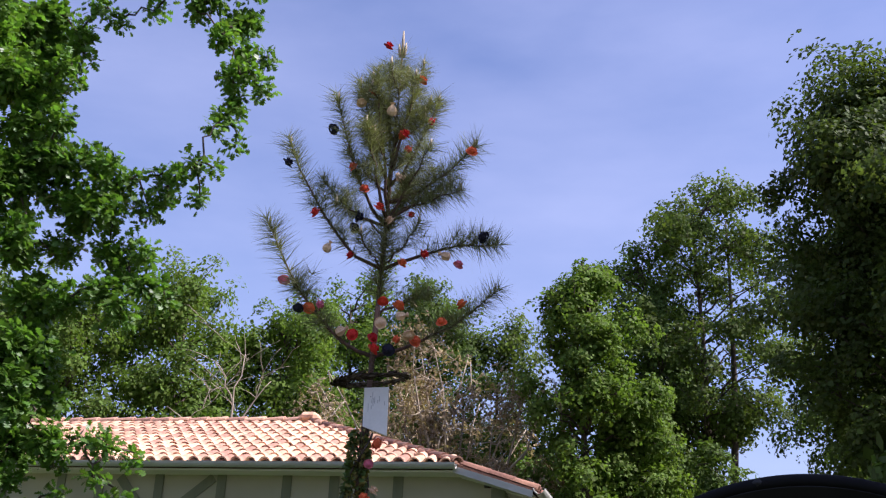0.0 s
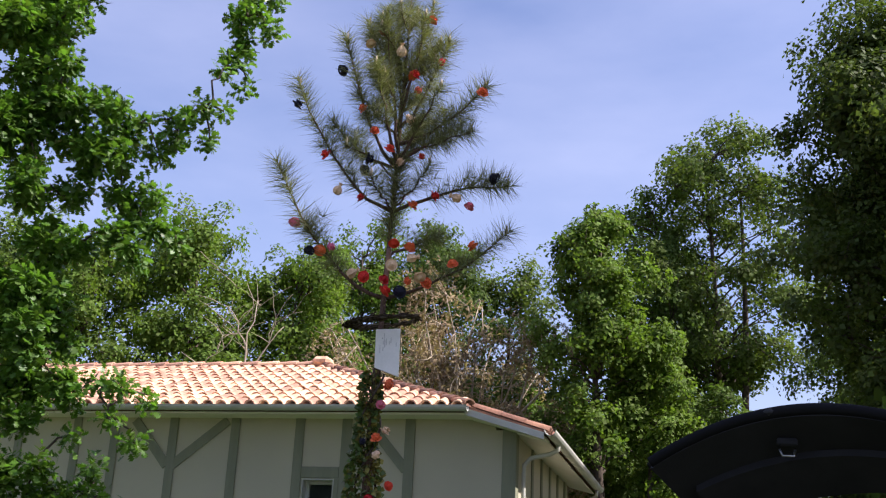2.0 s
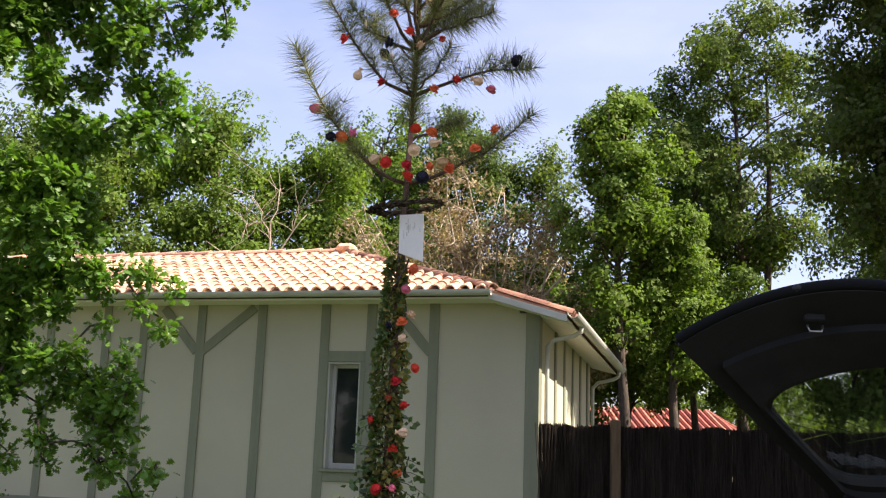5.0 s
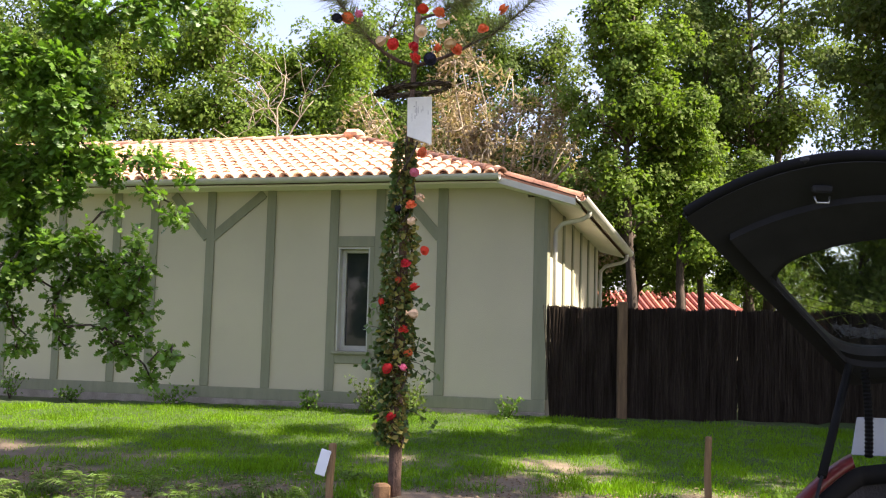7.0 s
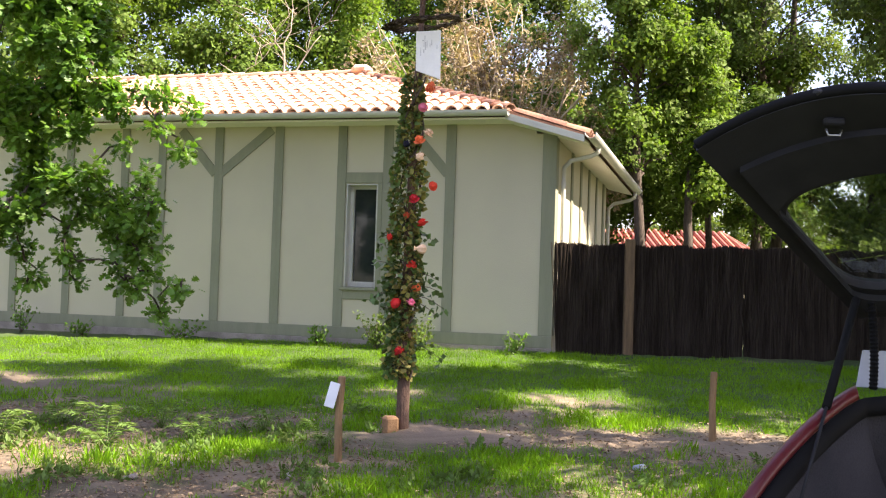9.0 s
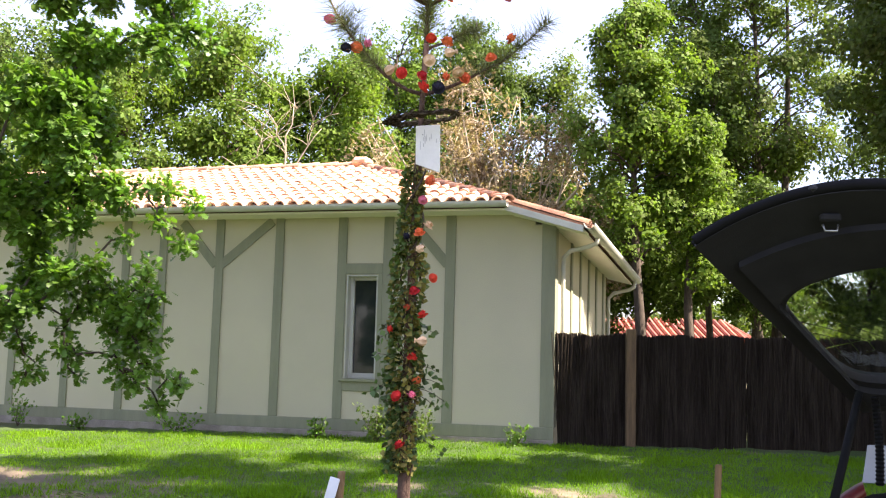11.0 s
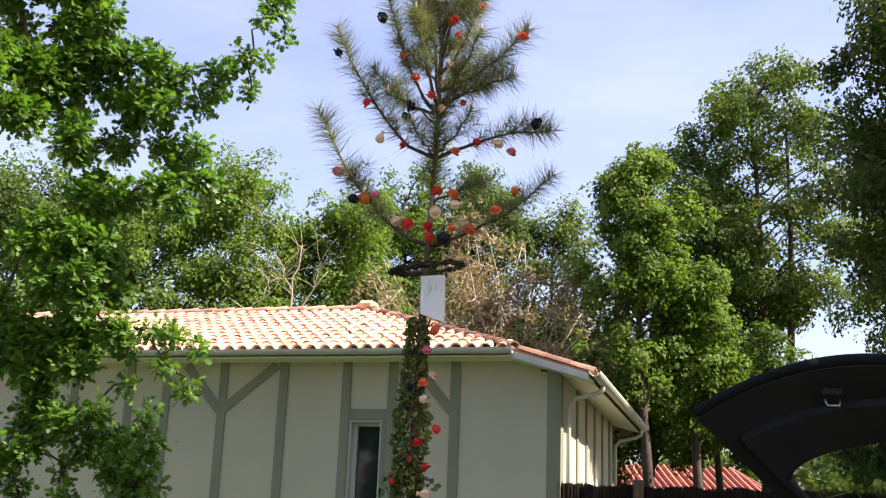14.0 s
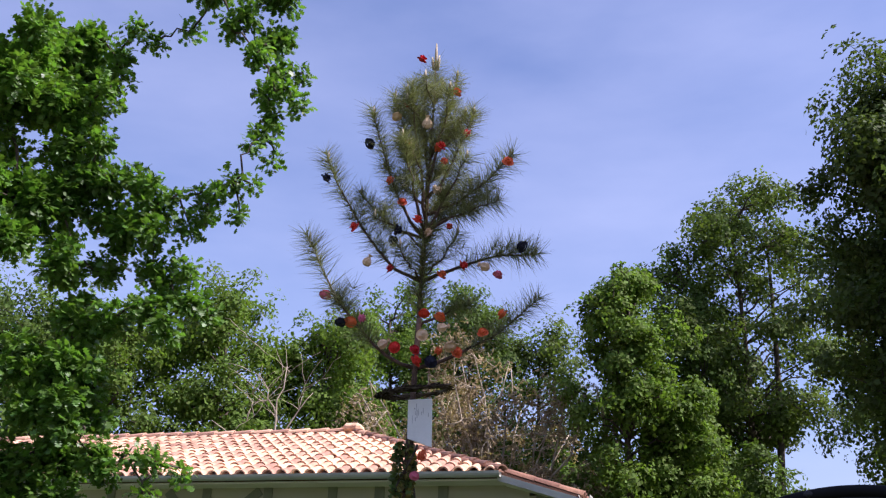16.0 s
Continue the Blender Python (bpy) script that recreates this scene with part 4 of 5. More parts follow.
def build_wreath():
    """A dark twig ring held level round the trunk, seen from below."""
    rng = np.random.default_rng(9)
    c0 = trunk_at(3.52) + [0.02, 0, 0]
    w = thing("wreath", "dark dried twig hoop round the pine trunk", "wreath", tuple(c0))
    w.matrix_basis = pose(*c0, 6, -8, 0)
    R = 0.265
    n = 1050
    a = np.concatenate([rng.uniform(0, 2 * math.pi, n // 2), rng.normal(math.pi + 0.5, 0.75, n - n // 2)])
    q = unit(n, rng) * rng.random((n, 1)) ** 0.5 * [0.045, 0.045, 0.024] * np.where(np.cos(a) < 0.1, 1.0, 0.45)[:, None]
    c = np.stack([np.cos(a) * R, np.sin(a) * R, 0 * a], 1) + q
    d = np.stack([-np.sin(a), np.cos(a), 0 * a], 1) + unit(n, rng) * [0.45, 0.45, 0.25]
    v, f = scatter(c, d, rng.uniform(0, 6.28, n), rng.uniform(0.040, 0.095, n), T_LEAF[0] * [0.35, 1, 1], T_LEAF[1])
    put("brush", fast_mesh("brush", v, f, M_WREATH), w)
    aa = np.linspace(0, 2 * math.pi, 33)
    v, f = tube([(math.cos(t) * R, math.sin(t) * R, 0) for t in aa], [0.006] * 33, 7, False)
    put("hoop", mesh_from("hoop", v, f, M_BARK, True), w)


build_wreath()


def build_sign():
    c = trunk_at(3.28)
    s = thing("sign", "white board with faded unreadable writing nailed to the pine trunk", "sign", (c[0] + 0.070, PY - 0.07, 3.265), 0)
    tilt = pose(0, 0, 0, 0, -1, -8)
    bm = box(bmesh.new(), (-0.095, -0.006, -0.125), (0.095, 0.006, 0.175), 0.003)
    for v in bm.verts:
        v.co.z -= 0.42 * (v.co.x + 0.095) * (0.5 - v.co.z / 0.31)
    part("panel", bm, M_SIGN, s, m=tilt)
    rng = np.random.default_rng(2)
    for k in range(9):
        x, z = rng.uniform(-0.075, 0.07), rng.uniform(-0.02, 0.11)
        w, h = rng.uniform(0.003, 0.007), rng.uniform(0.025, 0.07)
        part("lettering", box(bmesh.new(), (x, -0.0085, z - 0.2 * (x + 0.095)), (x + w, -0.0062, z + h - 0.2 * (x + 0.095))), M_INK, s, "faded grey writing", m=tilt)
    part("nail", box(bmesh.new(), (-0.045, -0.009, 0.10), (-0.037, -0.004, 0.108)), M_STEEL, s, m=tilt)


build_sign()


# ---- stakes, log, clutter on the lawn ----
def build_stakes():
    rng = np.random.default_rng(4)
    for x, y, h, tag in ((-0.69, 7.02, 0.575, True), (2.02, 7.83, 0.535, False)):
        zg = float(ground_z(x, y))
        s = thing("wooden_stake", "round wooden stake with a white tag driven into the lawn" if tag else "plain round wooden stake driven into the lawn", "stake", (x, y, zg), group="stakes in the lawn")
        v, f = tube([(0, 0, -0.15), (0.004, 0, 0.1), (-0.003, 0, 0.3), (0.012 if tag else 0.006, 0, h - 0.01), (0.012 if tag else 0.006, 0, h)], [0.027, 0.027, 0.026, 0.026, 0.021], 10)
        put("shaft", mesh_from("shaft", v, f, M_STAKE, False), s)
        if tag:
            part("tag", box(bmesh.new(), (-0.04, -0.004, -0.085), (0.035, 0.004, 0.085), 0.004), M_TAG, s, "white plastic tag", m=pose(-0.045, -0.028, h - 0.125, -8, 12, -20))
    x, y = -0.385, 7.86
    log = thing("log", "short sawn log standing at the foot of the pine", "log", (x, y, float(ground_z(x, y)) + 0.02), 20)
    part("log_body", box(bmesh.new(), (-0.055, -0.055, 0), (0.055, 0.055, 0.145), 0.018), M_WOODBLOCK, log)
    for x, y, sx, sy, rz in ((1.32, 6.95, 0.11, 0.05, 20), (-1.9, 6.45, 0.13, 0.05, 60), (-0.95, 6.55, 0.09, 0.04, 100), (-1.75, 6.8, 0.07, 0.04, -30), (0.5, 7.9, 0.06, 0.05, 10), (-0.05, 7.72, 0.08, 0.06, 40)):
        zg = float(ground_z(x, y))
        st = thing("stone", "pale stone chip lying on bare soil", "stone", (x, y, zg + 0.012), rz, group="stones on the soil")
        bm = bmesh.new()
        bmesh.ops.create_icosphere(bm, subdivisions=2, radius=1)
        for v in bm.verts:
            v.co = Vector((v.co.x * sx * 0.5, v.co.y * sy * 0.5, v.co.z * 0.022)) * (1 + 0.25 * noise.noise(v.co * 1.7))
        part("chip", bm, M_CARD if x > 1 else M_PLINTH, st)


build_stakes()


def shrub(x, y, h, r, n, name="shrub", label="small leafy green shrub at the foot of the wall", material=None, seed=0, leaf=0.06):
    rng = np.random.default_rng(100 + seed)
    zg = float(ground_z(x, y))
    s = thing(name, label, name.replace("_", " "), (x, y, zg), group=name + "s along the wall" if name == "shrub" else "")
    stems = [(bend((0, 0, 0), (rng.normal(0, r * 0.6), rng.normal(0, r * 0.6), h * rng.uniform(0.5, 1)), 0.0, 4, 0.006, rng), np.linspace(0.006, 0.002, 4)) for _ in range(7)]
    limbs("stem", stems, M_BARK, s)
    k = rng.integers(0, len(stems), n)
    u = rng.integers(1, 4, n)
    c = np.array([stems[a][0][b] for a, b in zip(k, u)]) + rng.normal(0, r * 0.28, (n, 3)) * [1, 1, 0.7]
    c[:, 2] = np.clip(c[:, 2], 0.02, None)
    v, f = scatter(c, unit(n, rng) + [0, 0, 0.5], rng.uniform(0, 6.28, n), leaf * rng.uniform(0.6, 1.3, n), *T_LEAF)
    put("foliage", fast_mesh("foliage", v, f, material or M_LEAF_A), s)
    return s


for i, (s_, h, r) in enumerate(((-6.35, 0.42, 0.16), (-5.3, 0.16, 0.16), (-3.75, 0.26, 0.20), (-1.65, 0.24, 0.16), (1.05, 0.26, 0.14), (-0.75, 0.50, 0.18), (-0.2, 0.42, 0.22))):
    p = on_wall(s_, 0, 0.45 if i < 5 else 0.6)
    shrub(p[0], p[1], h, r, 150 if i < 5 else 320, seed=i, material=M_OAK if i < 5 else M_LEAF_B, label="small leafy green shrub at the foot of the wall" if i < 5 else "dark green bushy shrub at the foot of the wall")


def build_lawn():
    """Grass blades, weeds and dry litter over the lawn."""
    rng = np.random.default_rng(17)
    n = 230000
    y = rng.uniform(5.6, 14.6, n)
    x = rng.uniform(-0.47, 0.50, n) * (y + 0.5)
    d = x * NX + y * NY
    b = bare(x, y)
    keep = (d < WALL - 0.08) & (rng.random(n) > b * 1.15)
    x, y, d, b = x[keep], y[keep], d[keep], b[keep]
    m = len(x)
    c = np.stack([x, y, ground_z(x, y) + 0.0], 1)
    way = np.stack([rng.normal(0, 0.35, m), rng.normal(0, 0.35, m), np.ones(m)], 1)
    tuft = np.sin(x * 3.1) * np.sin(y * 2.7 + 1) > 0.55
    size = rng.uniform(0.022, 0.05, m) * np.where(tuft, 1.5, 1.0) * np.where(d < 9, 1.2, 1.0)
    v, f = scatter(c, way, rng.uniform(0, 6.28, m), size, T_BLADE[0] * [1.3, 1, 1], T_BLADE[1])
    tagged(new("grass", fast_mesh("grass", v, f, M_GRASS)), "short green lawn grass, thin on bare soil", "grass", kind="stuff")
    # weeds in the foreground
    cs, ss = [], []
    for _ in range(60):
        yy = rng.uniform(5.6, 8.2)
        xx = rng.uniform(-0.45, 0.36) * yy if rng.random() < 0.45 else rng.uniform(-0.45, -0.12) * yy
        if bare(xx, yy) > 0.85:
            continue
        k = rng.integers(8, 22)
        q = np.stack([xx + rng.normal(0, 0.07, k), yy + rng.normal(0, 0.07, k), np.zeros(k)], 1)
        q[:, 2] = ground_z(q[:, 0], q[:, 1]) + rng.uniform(0.0, 0.05, k)
        cs.append(q)
    c = np.concatenate(cs)
    v, f = scatter(c, unit(len(c), rng) * 0.8 + [0, 0, 0.75], rng.uniform(0, 6.28, len(c)), rng.uniform(0.04, 0.11, len(c)), T_SPRAY[0] * [0.55, 1, 1], T_SPRAY[1])
    tagged(new("weeds", fast_mesh("weeds", v, f, M_WEED)), "low leafy weeds in the rough grass", "weeds", kind="stuff")
    n = 20000
    y = rng.uniform(5.6, 9.2, n)
    x = rng.uniform(-0.46, 0.46, n) * y
    keep = rng.random(n) < bare(x, y) + 0.08
    x, y = x[keep], y[keep]
    c = np.stack([x, y, ground_z(x, y) + rng.uniform(0.005, 0.03, len(x))], 1)
    v, f = scatter(c, unit(len(x), rng) * [1, 1, 0.15], rng.normal(0, 0.5, len(x)), rng.uniform(0.014, 0.042, len(x)), T_LEAF[0] * [0.8, 1, 1], T_LEAF[1])
    tagged(new("leaf_litter", fast_mesh("leaf_litter", v, f, M_LITTER)), "dry brown leaf litter on bare soil", "leaf litter", kind="stuff")


build_lawn()


def fern(x, y, r, seed):
    """A fern: arching fronds from one crown, each with paired leaflets that shrink to the tip."""
    rng = np.random.default_rng(200 + seed)
    t = thing("fern", "green fern with arching fronds in the rough grass", "fern", (x, y, float(ground_z(x, y))), group="ferns in the rough grass")
    for k in range(7):
        a = 2 * math.pi * k / 7 + rng.uniform(-0.3, 0.3)
        ln, up = r * rng.uniform(0.65, 1.15), r * rng.uniform(0.35, 0.85)
        u = np.linspace(0, 1, 15)
        p = np.stack([np.cos(a) * ln * u, np.sin(a) * ln * u, up * np.sin(u * 2.5) + 0.01], 1)
        v, f = tube(p[::2], np.linspace(0.004, 0.001, 8), 5)
        frond = put("frond", mesh_from("frond", v, f, M_WEED, True), t)
        side = np.array([-math.sin(a), math.cos(a), 0.0])
        c = np.repeat(p[1:], 2, 0)
        d = np.where((np.arange(len(c)) % 2 == 0)[:, None], side, -side) + np.array([math.cos(a), math.sin(a), 0]) * 0.55 + rng.normal(0, 0.08, c.shape)
        size = np.repeat(np.sin(np.clip(u[1:] * 0.85 + 0.15, 0, 1) * 3.0) * 0.27 * ln + 0.006, 2)
        v, f = scatter(c, d, rng.normal(0, 0.25, len(c)), size, T_LEAF[0] * [0.42, 1, 1], T_LEAF[1])
        tagged(put("leaf_fringe", fast_mesh("leaf_fringe", v, f, M_WEED), frond), kind="stuff")


for i, (x, y, r) in enumerate(((-2.95, 8.15, 0.34), (-2.5, 7.75, 0.36), (-2.15, 8.05, 0.30), (-2.35, 7.35, 0.32), (-1.75, 7.55, 0.26), (-0.84, 7.45, 0.24), (-1.35, 7.95, 0.24), (-3.1, 7.3, 0.32), (-0.72, 8.75, 0.18))):
    fern(x, y, r, i)


def grass_tuft(x, y, h, seed):
    """A tuft of tall arching grass."""
    rng = np.random.default_rng(300 + seed)
    n = 80
    t = thing("grass_tuft", "tuft of tall green grass on the lawn", "grass tuft", (x, y, float(ground_z(x, y))), group="tall tufts on the lawn")
    c = np.stack([rng.normal(0, 0.07, n), rng.normal(0, 0.06, n), np.zeros(n)], 1)
    d = np.stack([rng.normal(0, 0.30, n), rng.normal(0, 0.30, n), np.ones(n)], 1)
    v, f = scatter(c, d, rng.uniform(0, 6.28, n), h * 0.7 * rng.uniform(0.35, 1.0, n), T_BLADE[0] * [0.30, 1, 1], T_BLADE[1])
    tagged(put("tussock", fast_mesh("tussock", v, f, M_GRASS), t), kind="stuff")


for i, (x, y, h) in enumerate(((1.12, 8.55, 0.26), (0.98, 8.45, 0.18), (-2.2, 6.75, 0.26), (-2.55, 6.7, 0.22), (-1.85, 6.7, 0.2), (-1.5, 6.75, 0.18), (-2.7, 7.0, 0.2), (1.75, 7.45, 0.17), (1.6, 7.2, 0.15), (0.75, 7.0, 0.17), (0.45, 6.85, 0.15), (0.05, 6.75, 0.15), (1.9, 7.0, 0.14), (-3.2, 8.9, 0.16), (-2.0, 9.6, 0.14), (-1.3, 7.4, 0.14))):
    grass_tuft(x, y, h, i)


# ---- oak in the foreground ----
def build_oak():
    rng = np.random.default_rng(31)
    oak = thing("oak_tree", "oak with dense glossy green leaves hanging over the lawn", "tree", (-7.2, 10.6, float(ground_z(-7.2, 10.6))))
    inv = Matrix.Translation(-oak.matrix_basis.translation)
    trunk = [(-7.2, 10.6, 0.0), (-7.15, 10.6, 1.6), (-7.0, 10.55, 3.4), (-6.8, 10.5, 5.2), (-6.5, 10.4, 7.0), (-6.0, 10.3, 9.0)]
    v, f = tube(trunk, [0.30, 0.24, 0.20, 0.17, 0.13, 0.06], 12)
    put("trunk", mesh_from("trunk", v, f, M_BARK, True), oak, m=inv)
    high = [(-2.487, 7.923, 0.1), (-2.339, 8.131, 0.134), (-2.108, 7.973, 0.134), (-1.941, 8.037, 0.1), (-2.13, 7.626, 0.134), (-1.943, 7.604, 0.112), (-1.723, 7.621, 0.061), (-2.028, 7.267, 0.134), (-1.856, 7.259, 0.072), (-1.982, 7.022, 0.112), (-1.704, 7.083, 0.072), (-2.005, 6.701, 0.095), (-1.943, 6.525, 0.056), (-2.102, 6.514, 0.033), (-3.823, 7.786, 0.134), (-3.719, 7.523, 0.1), (-3.713, 7.194, 0.078), (-3.631, 6.994, 0.05), (-4.507, 7.843, 0.251), (-4.13, 7.965, 0.145), (-3.584, 8.022, 0.084), (-3.397, 8.007, 0.072), (-3.021, 8.108, 0.061), (-2.693, 5.66, 0.095), (-2.636, 6.084, 0.084), (-2.563, 5.846, 0.089), (-2.426, 5.95, 0.067), (-2.273, 6.083, 0.078), (-2.213, 5.837, 0.05), (-2.067, 6.07, 0.033), (-2.686, 8.498, 0.223), (-2.056, 8.51, 0.223)]
    midl = [(-4.177, 7.37, 0.156), (-4.299, 7.049, 0.223), (-3.992, 7.002, 0.167), (-4.09, 6.556, 0.279), (-3.721, 6.535, 0.123), (-4.059, 6.067, 0.234), (-3.692, 6.124, 0.212), (-3.346, 6.147, 0.167), (-3.1, 6.066, 0.089), (-3.095, 5.843, 0.156), (-2.903, 5.951, 0.05), (-3.694, 5.803, 0.19), (-3.379, 5.635, 0.201), (-3.076, 5.529, 0.145), (-3.593, 5.219, 0.167), (-3.056, 5.222, 0.156), (-2.823, 5.255, 0.072), (-2.611, 5.122, 0.078), (-2.88, 4.99, 0.134), (-2.656, 4.807, 0.145), (-3.889, 5.139, 0.223), (-3.748, 4.67, 0.279), (-3.344, 4.577, 0.167), (-3.001, 4.685, 0.145), (-2.423, 4.738, 0.072), (-2.75, 4.495, 0.123), (-3.671, 4.098, 0.268), (-3.388, 3.723, 0.167)]
    low = [(-4.19, 4.14, 0.251), (-3.808, 4.178, 0.279), (-3.444, 3.994, 0.19), (-4.006, 3.703, 0.279), (-3.565, 3.604, 0.223), (-4.147, 3.204, 0.268), (-3.712, 3.216, 0.251), (-3.332, 3.253, 0.167), (-4.021, 2.824, 0.251), (-3.669, 2.861, 0.156), (-3.191, 3.147, 0.123), (-2.978, 3.263, 0.067), (-2.73, 3.203, 0.089), (-2.535, 3.104, 0.056), (-2.795, 2.911, 0.056), (-2.63, 2.741, 0.067), (-3.257, 2.762, 0.05), (-4.056, 2.386, 0.251), (-3.701, 2.341, 0.19), (-3.379, 2.431, 0.089), (-2.918, 2.46, 0.061), (-3.529, 2.139, 0.134), (-3.933, 2.063, 0.123), (-3.262, 2.233, 0.134), (-2.99, 2.224, 0.1), (-3.144, 2.003, 0.156), (-2.887, 1.955, 0.134), (-2.944, 1.737, 0.112)]
    tips = [(-2.782, 1.757, 0.05), (-3.137, 1.84, 0.089), (-3.209, 1.595, 0.039), (-3.067, 1.436, 0.067), (-2.896, 1.36, 0.067), (-2.671, 1.393, 0.05), (-2.54, 1.364, 0.028), (-2.758, 1.148, 0.056), (-2.882, 1.549, 0.056), (-2.788, 2.191, 0.056), (-4.19, 2.002, 0.112), (-4.162, 1.732, 0.078), (-3.735, 1.878, 0.05), (-3.634, 1.681, 0.061), (-3.523, 1.608, 0.033), (-3.906, 1.457, 0.039), (-4.033, 1.4, 0.033), (-3.623, 1.421, 0.028), (-4.497, 1.94, 0.39), (-4.583, 3.192, 0.39)]
    nodes = [np.array(p) for p in trunk[1:]]
    wood, cs, dirs = [], [], []
    clumps = [(x, z, r) for x, z, r in high + midl + low + tips]
    # hidden side of the crown, outside the view
    clumps += [(x, z, r) for x, z, r in zip(rng.uniform(-8.5, -4.4, 26), rng.uniform(2.5, 10, 26), rng.uniform(0.5, 0.8, 26))]
    clumps.sort(key=lambda q: q[0])
    for x, z, r in clumps:
        y = 10.0 + rng.uniform(-0.25, 0.25)
        c = np.array([x, y, z])
        near = min(nodes, key=lambda p: np.linalg.norm((p - c) * [1, 0.7, 0.8]) + (2.0 if p[0] > x else 0))
        pts = bend(near, c, 0.06, 5, 0.03, rng)
        wood.append((pts, np.linspace(0.028 if r > 0.25 else 0.014, 0.008, 5)))
        nodes.append(c)
        n = int((1250 if r > 0.19 else 740) * (r / 0.3) ** 1.8 * (1.0 if x > -4.6 else 0.4)) + 30
        sub = int(5 + 14 * r)
        heads = c + unit(sub, rng) * rng.uniform(0.25, 0.95, (sub, 1)) * r * [1, 1.6, 1]
        for h in heads[: sub // 2]:
            wood.append((bend(c, h, 0.01, 4, 0.01, rng), np.linspace(0.008, 0.003, 4)))
        k = rng.integers(0, sub, n)
        p = heads[k] + rng.normal(0, 0.042 + 0.05 * r, (n, 3))
        cs.append(p)
        dirs.append((p - heads[k]) / 0.12 + unit(n, rng) * 0.6 + [0, 0, -0.25])
    limbs("branchwork", wood, M_BARK, oak).matrix_basis = inv
    c, d = np.concatenate(cs), np.concatenate(dirs)
    n = len(c)
    v, f = scatter(c, d, rng.uniform(-1.0, 1.0, n), rng.uniform(0.054, 0.104, n), T_OAK[0] * [1.2, 1, 1], T_OAK[1])
    put("crown", fast_mesh("crown", v, f, M_OAK), oak, "glossy lobed oak leaves", inv)


build_oak()


# ---- trees behind ----
def tree(x, y, top, low, rad, material, leaves, seed, label, bark=None, name="tree", blobs=76, leaf=0.285, twin=False, sparse=1.0, clump=0.27, trunk_r=0.14):
    """A broadleaf: trunk, limbs to each leafy clump, and a crown of many sprays with gaps between the clumps."""
    rng = np.random.default_rng(seed)
    zg = float(ground_z(x, y))
    t = thing(name, label, "tree", (x, y, zg), group="trees behind the house")
    H = top - zg
    stems = [(-0.22, 0.0), (0.24, 0.1)] if twin else [(0.0, 0.0)]
    spine = []
    for dx, dy in stems:
        pts = [np.array([dx * (1 + 1.2 * u) + 0.12 * math.sin(u * 5 + seed), dy + 0.1 * math.cos(u * 4 + seed), H * 0.93 * u - 0.1 * (u == 0)]) for u in np.linspace(0, 1, 9)]
        v, f = tube(pts, np.linspace(trunk_r, 0.02, 9), 9)
        put("trunk", mesh_from("trunk", v, f, bark or M_BARK, True), t)
        spine += [p + (q - p) * w for p, q in zip(pts[2:-1], pts[3:]) for w in (0.0, 0.17, 0.33, 0.5, 0.67, 0.83)]
    zl = low - zg
    cent, R = [], []
    while len(cent) < blobs:
        u = rng.random()
        prof = math.sin(math.pi * (0.10 + 0.80 * u)) ** 0.7 * (1.08 - 0.3 * u)
        a, q = rng.uniform(0, 2 * math.pi), math.sqrt(rng.random())
        rr = rad * max(0.40, prof) * rng.uniform(0.72, 1.22)
        cent.append(np.array([math.cos(a) * rr * q, math.sin(a) * rr * q, zl + (H - zl) * u * (0.93 + 0.09 * rng.random())]))
        R.append(rad * clump * rng.uniform(0.55, 1.35))
    wood, cs, ds = [], [], []
    per = int(leaves * 1.15) // blobs
    for c, r in zip(cent, R):
        s = min(spine, key=lambda p: abs(p[2] - (c[2] - 0.5 * np.linalg.norm(c[:2]))))
        wood.append((bend(s, c, 0.15, 6, 0.06, rng), np.linspace(0.032, 0.010, 6)))
        away = np.array([c[0], c[1], 0.35 * rad]) / (np.linalg.norm(c[:2]) + 0.4 * rad)
        twigs = unit(8, rng) * [1, 1, 0.9] + away * 0.6
        twigs *= r * rng.uniform(0.7, 2.3, (8, 1)) / np.linalg.norm(twigs, axis=1, keepdims=True)
        for w in twigs[:4]:
            wood.append((bend(c, c + w * 0.95, 0.02, 4, 0.02, rng), np.linspace(0.014, 0.004, 4)))
        m = int(per * (r / (rad * clump * 0.97)) ** 2)
        k = rng.integers(0, 8, m)
        u = rng.random((m, 1)) ** 0.65
        o = rng.normal(0, 1, (m, 3)) * r * (0.36 - 0.20 * u) * [1, 1, 0.8]
        cs.append(c + twigs[k] * u + o - u * u * [0, 0, 0.12 * r])
        ds.append((twigs[k] * 0.5 * u + o * 1.6) / r + unit(m, rng) * 0.45 + [0, 0, 0.30])
    limbs("branchwork", wood, bark or M_BARK, t)
    c, d = np.concatenate(cs), np.concatenate(ds)
    n = len(c)
    v, f = scatter(c, d, rng.uniform(0, 6.28, n), leaf * rng.uniform(0.6, 1.25, n), *T_SPRIG)
    put("crown", fast_mesh("crown", v, f, material), t)
    return t


